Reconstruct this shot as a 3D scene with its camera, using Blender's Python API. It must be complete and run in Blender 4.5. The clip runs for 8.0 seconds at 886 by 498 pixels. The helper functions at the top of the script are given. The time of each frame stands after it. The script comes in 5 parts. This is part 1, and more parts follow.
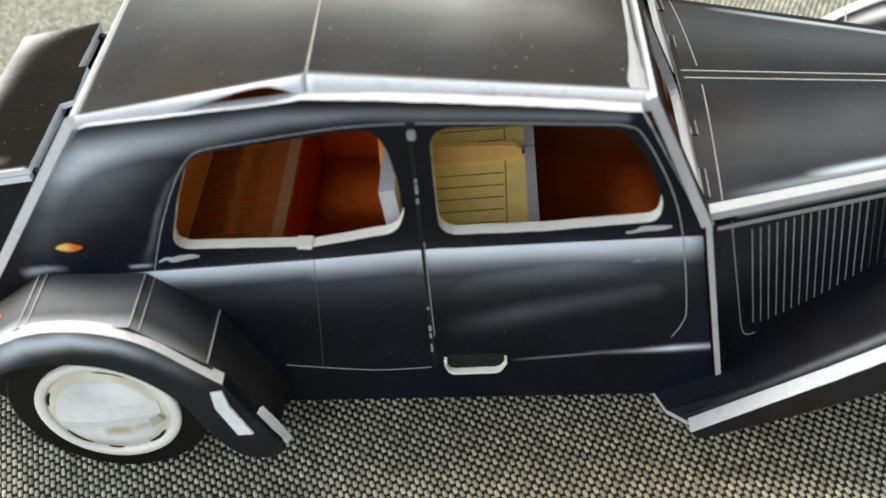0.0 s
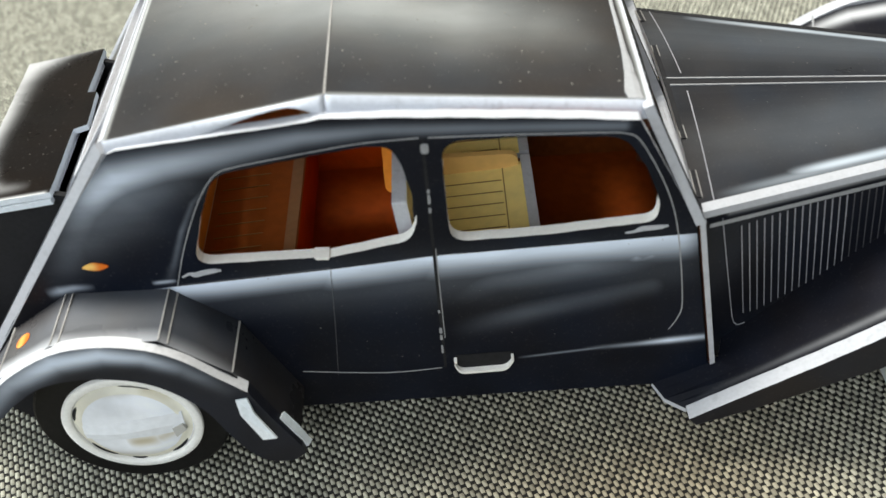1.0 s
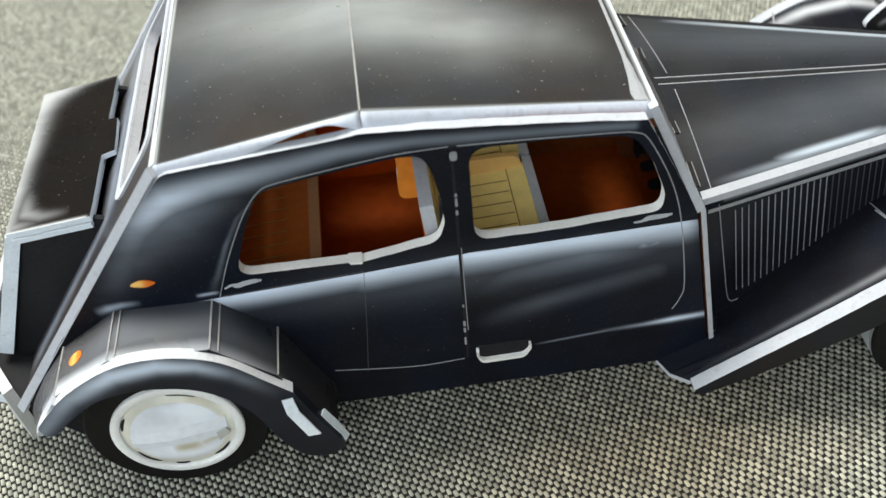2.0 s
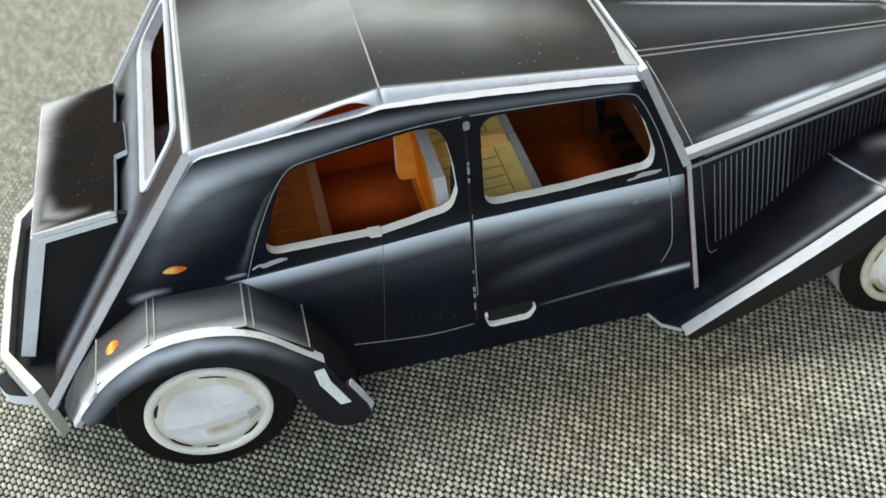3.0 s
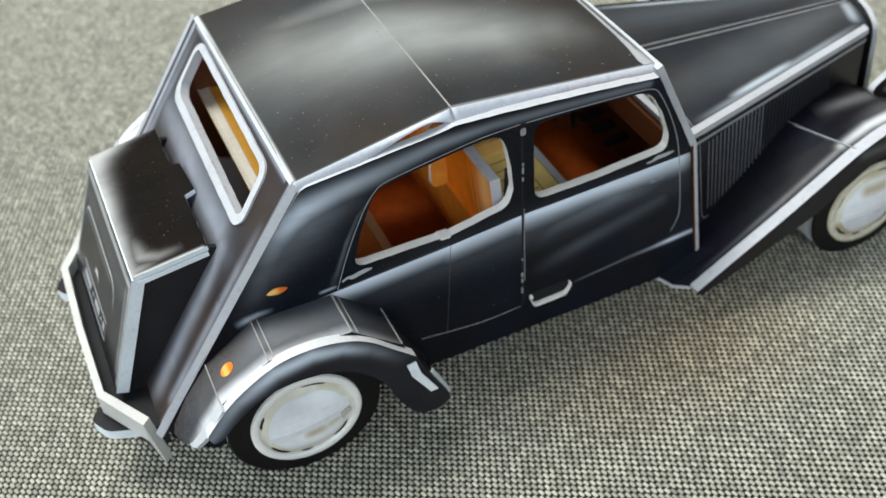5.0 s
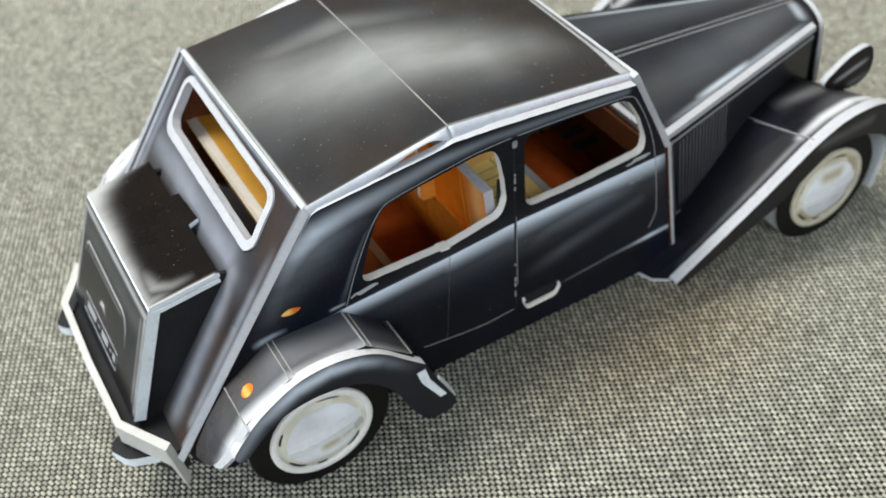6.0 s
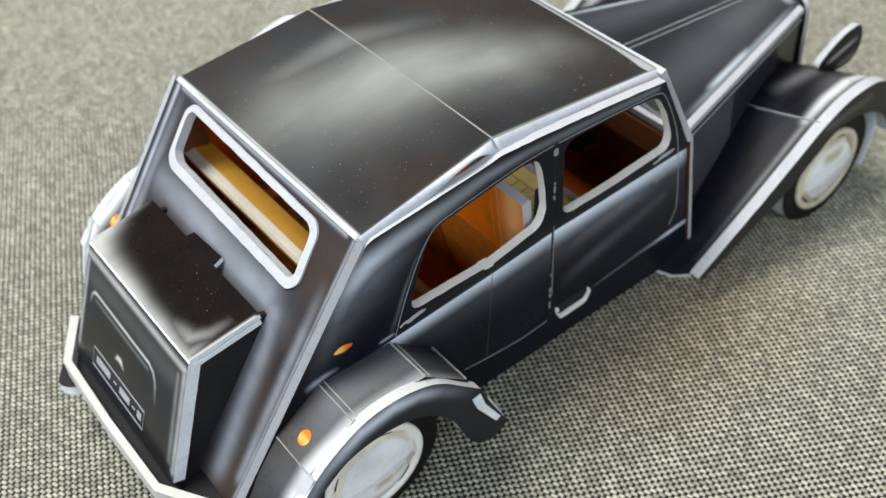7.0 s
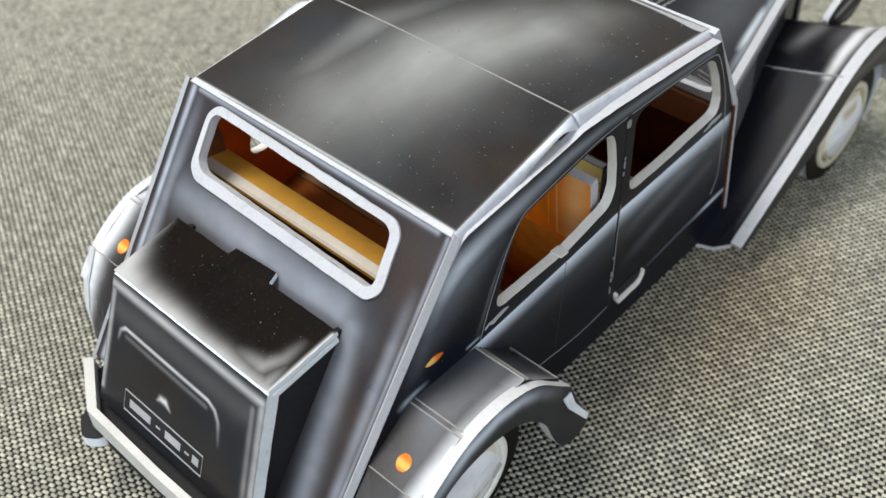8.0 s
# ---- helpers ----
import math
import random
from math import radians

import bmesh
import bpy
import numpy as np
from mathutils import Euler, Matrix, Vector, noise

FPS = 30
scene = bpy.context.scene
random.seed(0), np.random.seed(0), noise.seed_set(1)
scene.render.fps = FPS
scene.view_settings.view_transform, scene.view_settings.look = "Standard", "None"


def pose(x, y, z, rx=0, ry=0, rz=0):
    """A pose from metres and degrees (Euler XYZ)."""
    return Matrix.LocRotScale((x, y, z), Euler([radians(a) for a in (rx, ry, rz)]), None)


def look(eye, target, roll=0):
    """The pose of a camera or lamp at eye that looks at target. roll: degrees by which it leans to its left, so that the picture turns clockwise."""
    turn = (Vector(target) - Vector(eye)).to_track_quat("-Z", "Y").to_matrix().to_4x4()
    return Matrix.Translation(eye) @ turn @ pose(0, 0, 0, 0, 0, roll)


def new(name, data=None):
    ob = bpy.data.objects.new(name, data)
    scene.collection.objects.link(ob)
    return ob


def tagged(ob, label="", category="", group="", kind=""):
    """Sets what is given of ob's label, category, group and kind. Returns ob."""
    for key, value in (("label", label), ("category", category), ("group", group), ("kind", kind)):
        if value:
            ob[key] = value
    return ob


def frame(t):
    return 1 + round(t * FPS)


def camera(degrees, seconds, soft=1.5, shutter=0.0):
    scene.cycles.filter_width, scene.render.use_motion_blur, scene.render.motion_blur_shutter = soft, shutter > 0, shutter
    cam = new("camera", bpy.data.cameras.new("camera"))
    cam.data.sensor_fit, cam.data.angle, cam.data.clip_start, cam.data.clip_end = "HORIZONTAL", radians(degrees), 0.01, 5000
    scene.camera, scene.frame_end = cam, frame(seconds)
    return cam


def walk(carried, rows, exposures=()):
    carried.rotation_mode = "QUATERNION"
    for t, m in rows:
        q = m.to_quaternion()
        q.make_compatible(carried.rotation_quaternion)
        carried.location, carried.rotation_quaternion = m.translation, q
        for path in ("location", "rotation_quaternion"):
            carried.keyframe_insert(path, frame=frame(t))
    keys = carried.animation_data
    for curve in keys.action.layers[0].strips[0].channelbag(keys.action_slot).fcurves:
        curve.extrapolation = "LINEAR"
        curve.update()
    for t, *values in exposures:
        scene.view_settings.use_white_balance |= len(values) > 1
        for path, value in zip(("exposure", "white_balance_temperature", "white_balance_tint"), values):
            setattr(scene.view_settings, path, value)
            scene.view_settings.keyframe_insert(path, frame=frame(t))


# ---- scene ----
cam = camera(46.00, 8.0)
ROWS = [  # seconds, eye in millimetres, yaw, pitch, roll
    (0.0, 36.6, -212.1, 217.4, 4.37, -43.03, -4.55),
    (0.5, 32.3, -216.6, 220.2, 3.16, -42.95, -4.65),
    (1.0, 25.9, -221.3, 226.8, 1.37, -42.89, -4.66),
    (1.5, 16.5, -225.5, 237.3, -0.77, -43.48, -4.78),
    (3.0, -26.6, -251.6, 243.6, -10.62, -42.16, -4.33),
    (3.5, -42.8, -254.5, 249.3, -14.36, -42.16, -4.13),
    (4.0, -60.1, -254.8, 257.6, -17.48, -42.47, -4.01),
    (4.5, -78.8, -256.7, 262.4, -20.12, -42.54, -3.74),
    (6.0, -115.0, -254.8, 282.1, -27.67, -42.80, -3.96),
    (6.5, -129.0, -241.5, 282.8, -31.43, -42.74, -3.80),
    (7.0, -145.6, -215.8, 278.6, -36.38, -43.26, -3.10),
    (7.5, -161.3, -189.4, 269.7, -41.43, -43.36, -2.61),
    (8.0, -174.4, -165.3, 261.0, -46.05, -43.43, -2.09),
]


def eye_pose(x, y, z, yaw, pitch, roll):
    eye = Vector((x, y, z)) / 1000
    a, b = radians(yaw), radians(pitch)
    return look(eye, eye + Vector((-math.sin(a) * math.cos(b), math.cos(a) * math.cos(b), math.sin(b))), roll)


cam.data.dof.use_dof, cam.data.dof.focus_distance, cam.data.dof.aperture_fstop = True, 0.273, 15.0
walk(cam, [(row[0], eye_pose(*row[1:])) for row in ROWS], [(0.0, 0.26, 6850, 8), (1.5, 0.18, 6650, 7), (3.0, 0.01, 6480, 6), (4.5, -0.10, 6420, 6), (6.0, -0.07, 6600, 8), (7.0, -0.08, 6600, 9), (8.0, -0.19, 6620, 10)])

# ---- light ----
world = bpy.data.worlds.new("sky")
scene.world = world
world.use_nodes = True
wn, wl = world.node_tree.nodes, world.node_tree.links
sky = wn.new("ShaderNodeTexSky")
sky.sky_type, sky.sun_disc = "NISHITA", False
sky.sun_elevation, sky.sun_rotation = radians(40), radians(200)
wl.new(sky.outputs["Color"], wn["Background"].inputs["Color"])
wn["Background"].inputs["Strength"].default_value = 0.1


def window_light(name, place, target, width, height, power, colour):
    """Daylight through the opening of an unseen window, added to light the car."""
    lamp = bpy.data.lights.new(name, "AREA")
    lamp.shape, lamp.size, lamp.size_y, lamp.energy, lamp.color = "RECTANGLE", width, height, power, colour
    ob = new(name, lamp)
    ob.matrix_world = look(place, target)
    return ob


# unseen windows added for light: one behind the camera, a low one beside the car's tail, and a rooflight beyond the car
window_light("unseen_daylight_south", (-0.50, -1.96, 1.45), (-0.50, 0, 1.45), 1.46, 1.16, 25.0, (0.80, 0.90, 1.0))
window_light("unseen_daylight_west", (-1.36, -0.10, 0.85), (0, -0.10, 0.85), 1.56, 0.86, 20.0, (0.84, 0.93, 1.0))
window_light("rooflight", (-0.52, 0.62, 2.46), (-0.52, 0.62, 0), 1.36, 0.96, 97.0, (1.0, 0.985, 0.94))


# ---- materials ----
def links(mat):
    return mat.node_tree.nodes, mat.node_tree.links


def plain(name, colour, rough=0.6, grain=0.06, size=900.0, bump=0.1, spec=0.5, nicks=0.0):
    """A surface with a fine grain and a broader unevenness in colour."""
    mat = bpy.data.materials.new(name)
    mat.use_nodes = True
    n, l = links(mat)
    b = n["Principled BSDF"]
    b.inputs["Roughness"].default_value, b.inputs["Specular IOR Level"].default_value = rough, spec
    co = n.new("ShaderNodeTexCoord")
    fine, broad = n.new("ShaderNodeTexNoise"), n.new("ShaderNodeTexNoise")
    fine.inputs["Scale"].default_value, broad.inputs["Scale"].default_value = size, size / 14
    fine.inputs["Detail"].default_value = 4
    add = n.new("ShaderNodeMath")
    add.operation = "ADD"
    ramp = n.new("ShaderNodeMapRange")
    ramp.inputs["From Min"].default_value, ramp.inputs["From Max"].default_value = 0.6, 1.4
    ramp.inputs["To Min"].default_value, ramp.inputs["To Max"].default_value = 1 - grain * 2, 1 + grain * 2
    mul = n.new("ShaderNodeVectorMath")
    mul.operation = "SCALE"
    mul.inputs[0].default_value = colour[:3]
    bp = n.new("ShaderNodeBump")
    bp.inputs["Strength"].default_value, bp.inputs["Distance"].default_value = bump, 0.0002
    for t in (fine, broad):
        l.new(co.outputs["Object"], t.inputs["Vector"])
    l.new(fine.outputs["Fac"], add.inputs[0])
    l.new(broad.outputs["Fac"], add.inputs[1])
    l.new(add.outputs[0], ramp.inputs["Value"])
    l.new(ramp.outputs[0], mul.inputs["Scale"])
    if nicks:
        spot, edge, grime = n.new("ShaderNodeTexNoise"), n.new("ShaderNodeMapRange"), n.new("ShaderNodeMix")
        spot.inputs["Scale"].default_value, spot.inputs["Detail"].default_value = 420, 5
        edge.inputs["From Min"].default_value, edge.inputs["From Max"].default_value = 0.58, 0.72
        edge.inputs["To Max"].default_value = nicks
        grime.data_type = "RGBA"
        grime.inputs["B"].default_value = (0.13, 0.125, 0.13, 1)
        l.new(co.outputs["Object"], spot.inputs["Vector"])
        l.new(spot.outputs["Fac"], edge.inputs["Value"])
        l.new(edge.outputs[0], grime.inputs["Factor"])
        l.new(mul.outputs[0], grime.inputs["A"])
        l.new(grime.outputs["Result"], b.inputs["Base Color"])
    else:
        l.new(mul.outputs[0], b.inputs["Base Color"])
    l.new(fine.outputs["Fac"], bp.inputs["Height"])
    l.new(bp.outputs[0], b.inputs["Normal"])
    return mat


def band_group():
    """A soft stroke, of airbrushed ink or painted-in light or shade, from A to B: full on the line, fading out over
    Width; Side cuts one flank off.
    """
    g = bpy.data.node_groups.new("stroke", "ShaderNodeTree")
    for nm, kind in (("P", "NodeSocketVector"), ("A", "NodeSocketVector"), ("AB", "NodeSocketVector"), ("Inv", "NodeSocketFloat"),
                     ("Width", "NodeSocketFloat"), ("Widen", "NodeSocketFloat"), ("Gain", "NodeSocketFloat"), ("Taper", "NodeSocketFloat"), ("Side", "NodeSocketFloat"), ("Strength", "NodeSocketFloat")):
        g.interface.new_socket(nm, in_out="INPUT", socket_type=kind)
    g.interface.new_socket("Ink", in_out="OUTPUT", socket_type="NodeSocketFloat")
    n, l = g.nodes, g.links
    i, o = n.new("NodeGroupInput"), n.new("NodeGroupOutput")

    def vm(op, a, b=None):
        v = n.new("ShaderNodeVectorMath")
        v.operation = op
        l.new(a, v.inputs[0])
        if b is not None:
            l.new(b, v.inputs[1])
        return v

    def fm(op, a, b=None, clamp=False):
        v = n.new("ShaderNodeMath")
        v.operation, v.use_clamp = op, clamp
        for k, s in enumerate((a, b)):
            if isinstance(s, (int, float)):
                v.inputs[k].default_value = s
            elif s is not None:
                l.new(s, v.inputs[k])
        return v.outputs[0]

    ap = vm("SUBTRACT", i.outputs["P"], i.outputs["A"])
    dot = vm("DOT_PRODUCT", ap.outputs[0], i.outputs["AB"])
    t = fm("MULTIPLY", dot.outputs["Value"], i.outputs["Inv"], True)
    near = n.new("ShaderNodeVectorMath")
    near.operation = "SCALE"
    l.new(i.outputs["AB"], near.inputs[0])
    l.new(t, near.inputs["Scale"])
    off = vm("SUBTRACT", ap.outputs[0], near.outputs[0])
    d = vm("LENGTH", off.outputs[0]).outputs["Value"]
    q = fm("DIVIDE", d, fm("ADD", i.outputs["Width"], fm("MULTIPLY", t, i.outputs["Widen"])))
    ink = fm("EXPONENT", fm("MULTIPLY", fm("MULTIPLY", q, q), -1.0))
    cross = vm("CROSS_PRODUCT", i.outputs["AB"], ap.outputs[0])
    sep = n.new("ShaderNodeSeparateXYZ")
    l.new(cross.outputs[0], sep.inputs[0])
    flank = fm("MULTIPLY", sep.outputs["Z"], i.outputs["Side"])
    keep = fm("ADD", fm("MULTIPLY", flank, 1.0), 1.0, True)
    out = fm("MULTIPLY", fm("MULTIPLY", ink, keep), fm("ADD", i.outputs["Strength"], fm("MULTIPLY", t, i.outputs["Gain"])))
    ends = fm("POWER", fm("ABSOLUTE", fm("SUBTRACT", fm("MULTIPLY", t, 2.0), 1.0)), 3.0)
    out = fm("MULTIPLY", out, fm("SUBTRACT", 1.0, fm("MULTIPLY", ends, i.outputs["Taper"]), True))
    l.new(out, o.inputs["Ink"])
    return g


STROKE = band_group()


def chain(*points):
    """A run of strokes through points (u, v, width, strength) with no seams between them."""
    return [(a[0], a[1], b[0], b[1], a[2], a[3], 0, 0, b[2] - a[2], b[3] - a[3]) for a, b in zip(points, points[1:])]


def printed(name, dark, light, plane, strokes, rough=0.42, spec=0.18):
    """Printed card: dark ink with pale strokes, airbrushed print or painted-in light, as (u1, v1, u2, v2, width,
    strength, side) in millimetres of the plane named.
    """
    mat = bpy.data.materials.new(name)
    mat.use_nodes = True
    n, l = links(mat)
    b = n["Principled BSDF"]
    b.inputs["Specular IOR Level"].default_value = spec
    co = n.new("ShaderNodeTexCoord")
    sc = n.new("ShaderNodeVectorMath")
    sc.operation = "SCALE"
    sc.inputs["Scale"].default_value = 1000.0
    l.new(co.outputs["Object"], sc.inputs[0])
    sp, cb = n.new("ShaderNodeSeparateXYZ"), n.new("ShaderNodeCombineXYZ")
    l.new(sc.outputs[0], sp.inputs[0])
    for k, axis in enumerate(plane):
        l.new(sp.outputs[axis], cb.inputs[k])
    total = None
    for u1, v1, u2, v2, width, strength, *side in strokes:
        g = n.new("ShaderNodeGroup")
        g.node_tree = STROKE
        g.inputs["A"].default_value = (u1, v1, 0)
        g.inputs["AB"].default_value = (u2 - u1, v2 - v1, 0)
        g.inputs["Inv"].default_value = 1 / max(1e-6, (u2 - u1) ** 2 + (v2 - v1) ** 2)
        g.inputs["Width"].default_value, g.inputs["Strength"].default_value = width, strength
        g.inputs["Side"].default_value = side[0] if side else 0.0
        g.inputs["Taper"].default_value = side[1] if len(side) > 1 else 0.0
        g.inputs["Widen"].default_value, g.inputs["Gain"].default_value = side[2:4] if len(side) > 3 else (0.0, 0.0)
        l.new(cb.outputs[0], g.inputs["P"])
        if total is None:
            total = g.outputs[0]
        else:
            m = n.new("ShaderNodeMath")
            m.operation = "MAXIMUM"
            l.new(total, m.inputs[0])
            l.new(g.outputs[0], m.inputs[1])
            total = m.outputs[0]
    cloud, grain = n.new("ShaderNodeTexNoise"), n.new("ShaderNodeTexNoise")
    cloud.inputs["Scale"].default_value, grain.inputs["Scale"].default_value = 60, 2500
    cloud.inputs["Detail"].default_value = 5
    for t in (cloud, grain):
        l.new(co.outputs["Object"], t.inputs["Vector"])
    tone = n.new("ShaderNodeMapRange")
    tone.inputs["From Min"].default_value, tone.inputs["From Max"].default_value = 0.3, 0.7
    tone.inputs["To Min"].default_value, tone.inputs["To Max"].default_value = 0.75, 1.25
    l.new(cloud.outputs["Fac"], tone.inputs["Value"])
    patch, tint = n.new("ShaderNodeTexNoise"), n.new("ShaderNodeMix")
    patch.inputs["Scale"].default_value, patch.inputs["Detail"].default_value = 34, 3
    l.new(co.outputs["Object"], patch.inputs["Vector"])
    tint.data_type = "RGBA"
    shift = 1.0 if max(dark) < 0.1 else 0.08
    tint.inputs["A"].default_value = (dark[0] * (1 + 0.12 * shift), dark[1], dark[2] * (1 - 0.06 * shift), 1)
    tint.inputs["B"].default_value = (dark[0] * (1 - 0.18 * shift), dark[1], dark[2] * (1 + 0.30 * shift), 1)
    spread = n.new("ShaderNodeMapRange")
    spread.inputs["From Min"].default_value, spread.inputs["From Max"].default_value = 0.35, 0.65
    l.new(patch.outputs["Fac"], spread.inputs["Value"])
    l.new(spread.outputs[0], tint.inputs["Factor"])
    base = n.new("ShaderNodeVectorMath")
    base.operation = "SCALE"
    l.new(tint.outputs["Result"], base.inputs[0])
    l.new(tone.outputs[0], base.inputs["Scale"])
    mix = n.new("ShaderNodeMix")
    mix.data_type = "RGBA"
    mix.inputs["B"].default_value = (*light, 1)
    l.new(base.outputs[0], mix.inputs["A"])
    if total is not None:
        soft = n.new("ShaderNodeMapRange")
        soft.inputs["From Min"].default_value, soft.inputs["From Max"].default_value = 0.3, 0.7
        soft.inputs["To Min"].default_value, soft.inputs["To Max"].default_value = 0.74, 1.22
        streak, run = n.new("ShaderNodeTexNoise"), n.new("ShaderNodeMapping")
        run.inputs["Scale"].default_value = (22, 60, 130)
        streak.inputs["Scale"].default_value, streak.inputs["Detail"].default_value = 1.0, 5
        l.new(co.outputs["Object"], run.inputs["Vector"])
        l.new(run.outputs[0], streak.inputs["Vector"])
        l.new(streak.outputs["Fac"], soft.inputs["Value"])
        m = n.new("ShaderNodeMath")
        m.operation, m.use_clamp = "MULTIPLY", True
        l.new(total, m.inputs[0])
        l.new(soft.outputs[0], m.inputs[1])
        l.new(m.outputs[0], mix.inputs["Factor"])
    else:
        mix.inputs["Factor"].default_value = 0
    film, bits, lint = n.new("ShaderNodeTexNoise"), n.new("ShaderNodeMapRange"), n.new("ShaderNodeMix")
    film.inputs["Scale"].default_value, film.inputs["Detail"].default_value = 1300, 3
    bits.inputs["From Min"].default_value, bits.inputs["From Max"].default_value = 0.60, 0.80
    bits.inputs["To Max"].default_value = 0.045 if max(dark) < 0.1 else 0.0
    lint.data_type = "RGBA"
    lint.inputs["B"].default_value = (0.40, 0.38, 0.35, 1)
    l.new(co.outputs["Object"], film.inputs["Vector"])
    l.new(film.outputs["Fac"], bits.inputs["Value"])
    l.new(bits.outputs[0], lint.inputs["Factor"])
    l.new(mix.outputs["Result"], lint.inputs["A"])
    l.new(lint.outputs["Result"], b.inputs["Base Color"])
    rg = n.new("ShaderNodeMapRange")
    rg.inputs["To Min"].default_value, rg.inputs["To Max"].default_value = rough - 0.12, rough + 0.0
    l.new(cloud.outputs["Fac"], rg.inputs["Value"])
    l.new(rg.outputs[0], b.inputs["Roughness"])
    bp = n.new("ShaderNodeBump")
    bp.inputs["Strength"].default_value, bp.inputs["Distance"].default_value = 0.08, 0.0002
    l.new(grain.outputs["Fac"], bp.inputs["Height"])
    l.new(bp.outputs[0], b.inputs["Normal"])
    return mat


PALE, COOL = (0.54, 0.55, 0.57), (0.76, 0.85, 1.0)
# window edges: white card lightened, light on them put into its colour
SILL = plain("lit_edge_card", (0.82, 0.80, 0.77), 0.8, 0.05, 1400)
# white card again, with bluish window light put into its colour
PAPER = plain("bluish_lit_card", (0.70, 0.755, 0.81), 0.7, 0.05, 1100, nicks=0.16)
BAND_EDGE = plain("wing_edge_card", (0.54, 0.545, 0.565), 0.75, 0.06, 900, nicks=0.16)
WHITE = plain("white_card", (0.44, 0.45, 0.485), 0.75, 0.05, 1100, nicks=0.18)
GREY = plain("grey_card", (0.49, 0.485, 0.47), 0.7, 0.06, 1400)
BLACK = plain("black_card", (0.016, 0.016, 0.018), 0.6, 0.15, 700, spec=0.15)
TYRE = plain("tyre_print", (0.010, 0.0094, 0.009), 0.55, 0.15, 700, spec=0.1)
LINE = plain("pale_line", (0.30, 0.305, 0.32), 0.5, 0.1, 900)
# roof flaps: white card lightened to stand in for the light on them
FLAP = plain("roof_flap_card", (0.58, 0.61, 0.68), 0.75, 0.05, 1100, nicks=0.18)
# same white card, shade put into its colour to offset the top light
ROOF_EDGE = plain("dimmed_edge_card", (0.34, 0.345, 0.36), 0.75, 0.07, 900, nicks=0.25)
FOLD = plain("fold_line", (0.26, 0.25, 0.24), 0.6, 0.1, 900)
FAINT = plain("faint_line", (0.07, 0.07, 0.08), 0.5, 0.15, 900)
LOUVRE_LINE = plain("louvre_line", (0.28, 0.28, 0.31), 0.5, 0.15, 900)
RUST = plain("rust_orange_card", (0.44, 0.064, 0.003), 0.7, 0.12, 300, spec=0.1)
TAN = plain("tan_card", (0.86, 0.35, 0.05), 0.6, 0.08, 300, spec=0.15)
SEAT_R = plain("orange_brown_card", (0.30, 0.078, 0.010), 0.6, 0.1, 300, spec=0.15)
CREAM = plain("cream_card", (0.95, 0.76, 0.29), 0.6, 0.06, 300)
GOLD = plain("golden_card", (0.56, 0.28, 0.035), 0.55, 0.06, 300)
SEAT_EDGE = plain("brown_edge", (0.27, 0.14, 0.06), 0.7, 0.08, 600)
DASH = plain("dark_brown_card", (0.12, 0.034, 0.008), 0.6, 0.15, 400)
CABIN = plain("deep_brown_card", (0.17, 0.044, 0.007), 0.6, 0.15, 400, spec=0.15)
# pale bands by the near edges: light through the windows put into the colour
SEAT_BACK = printed("lit_seat_back_print", (0.82, 0.205, 0.012), (0.95, 0.60, 0.25), "YZ", [*chain((-38.5, 80, 4.6, 0.75), (-38.5, 48, 4.6, 0.6)), (-31.6, 78, -31.6, 50, 0.35, 0.5), *chain((6, 80, 4.0, 0.6), (6, 48, 4.0, 0.5))], 0.55, 0.12)
TUB = plain("orange_tan_card", (0.70, 0.22, 0.022), 0.6, 0.1, 300, spec=0.15)
SHELF = plain("pale_shelf_card", (0.50, 0.46, 0.40), 0.6, 0.06, 600)
FLOOR_C = plain("rust_brown_card", (0.25, 0.046, 0.004), 0.7, 0.12, 300, spec=0.1)
# cream card darkened: shade inside the seat tub put into its colour
LIP = plain("shaded_cream_card", (0.80, 0.51, 0.18), 0.6, 0.06, 300)
SEAM = plain("brown_seam", (0.30, 0.17, 0.05), 0.6, 0.1, 600)
ORANGE = printed("orange_reflector_print", (0.80, 0.16, 0.012), (0.95, 0.62, 0.18), "XZ", [(-59.4, 67.4, -58.2, 67.5, 1.4, 0.9), (-77.6, 52.4, -77.2, 52.7, 0.9, 0.6)], 0.35)
DUST = plain("dust", (0.20, 0.19, 0.17), 0.9, 0.1, 900)

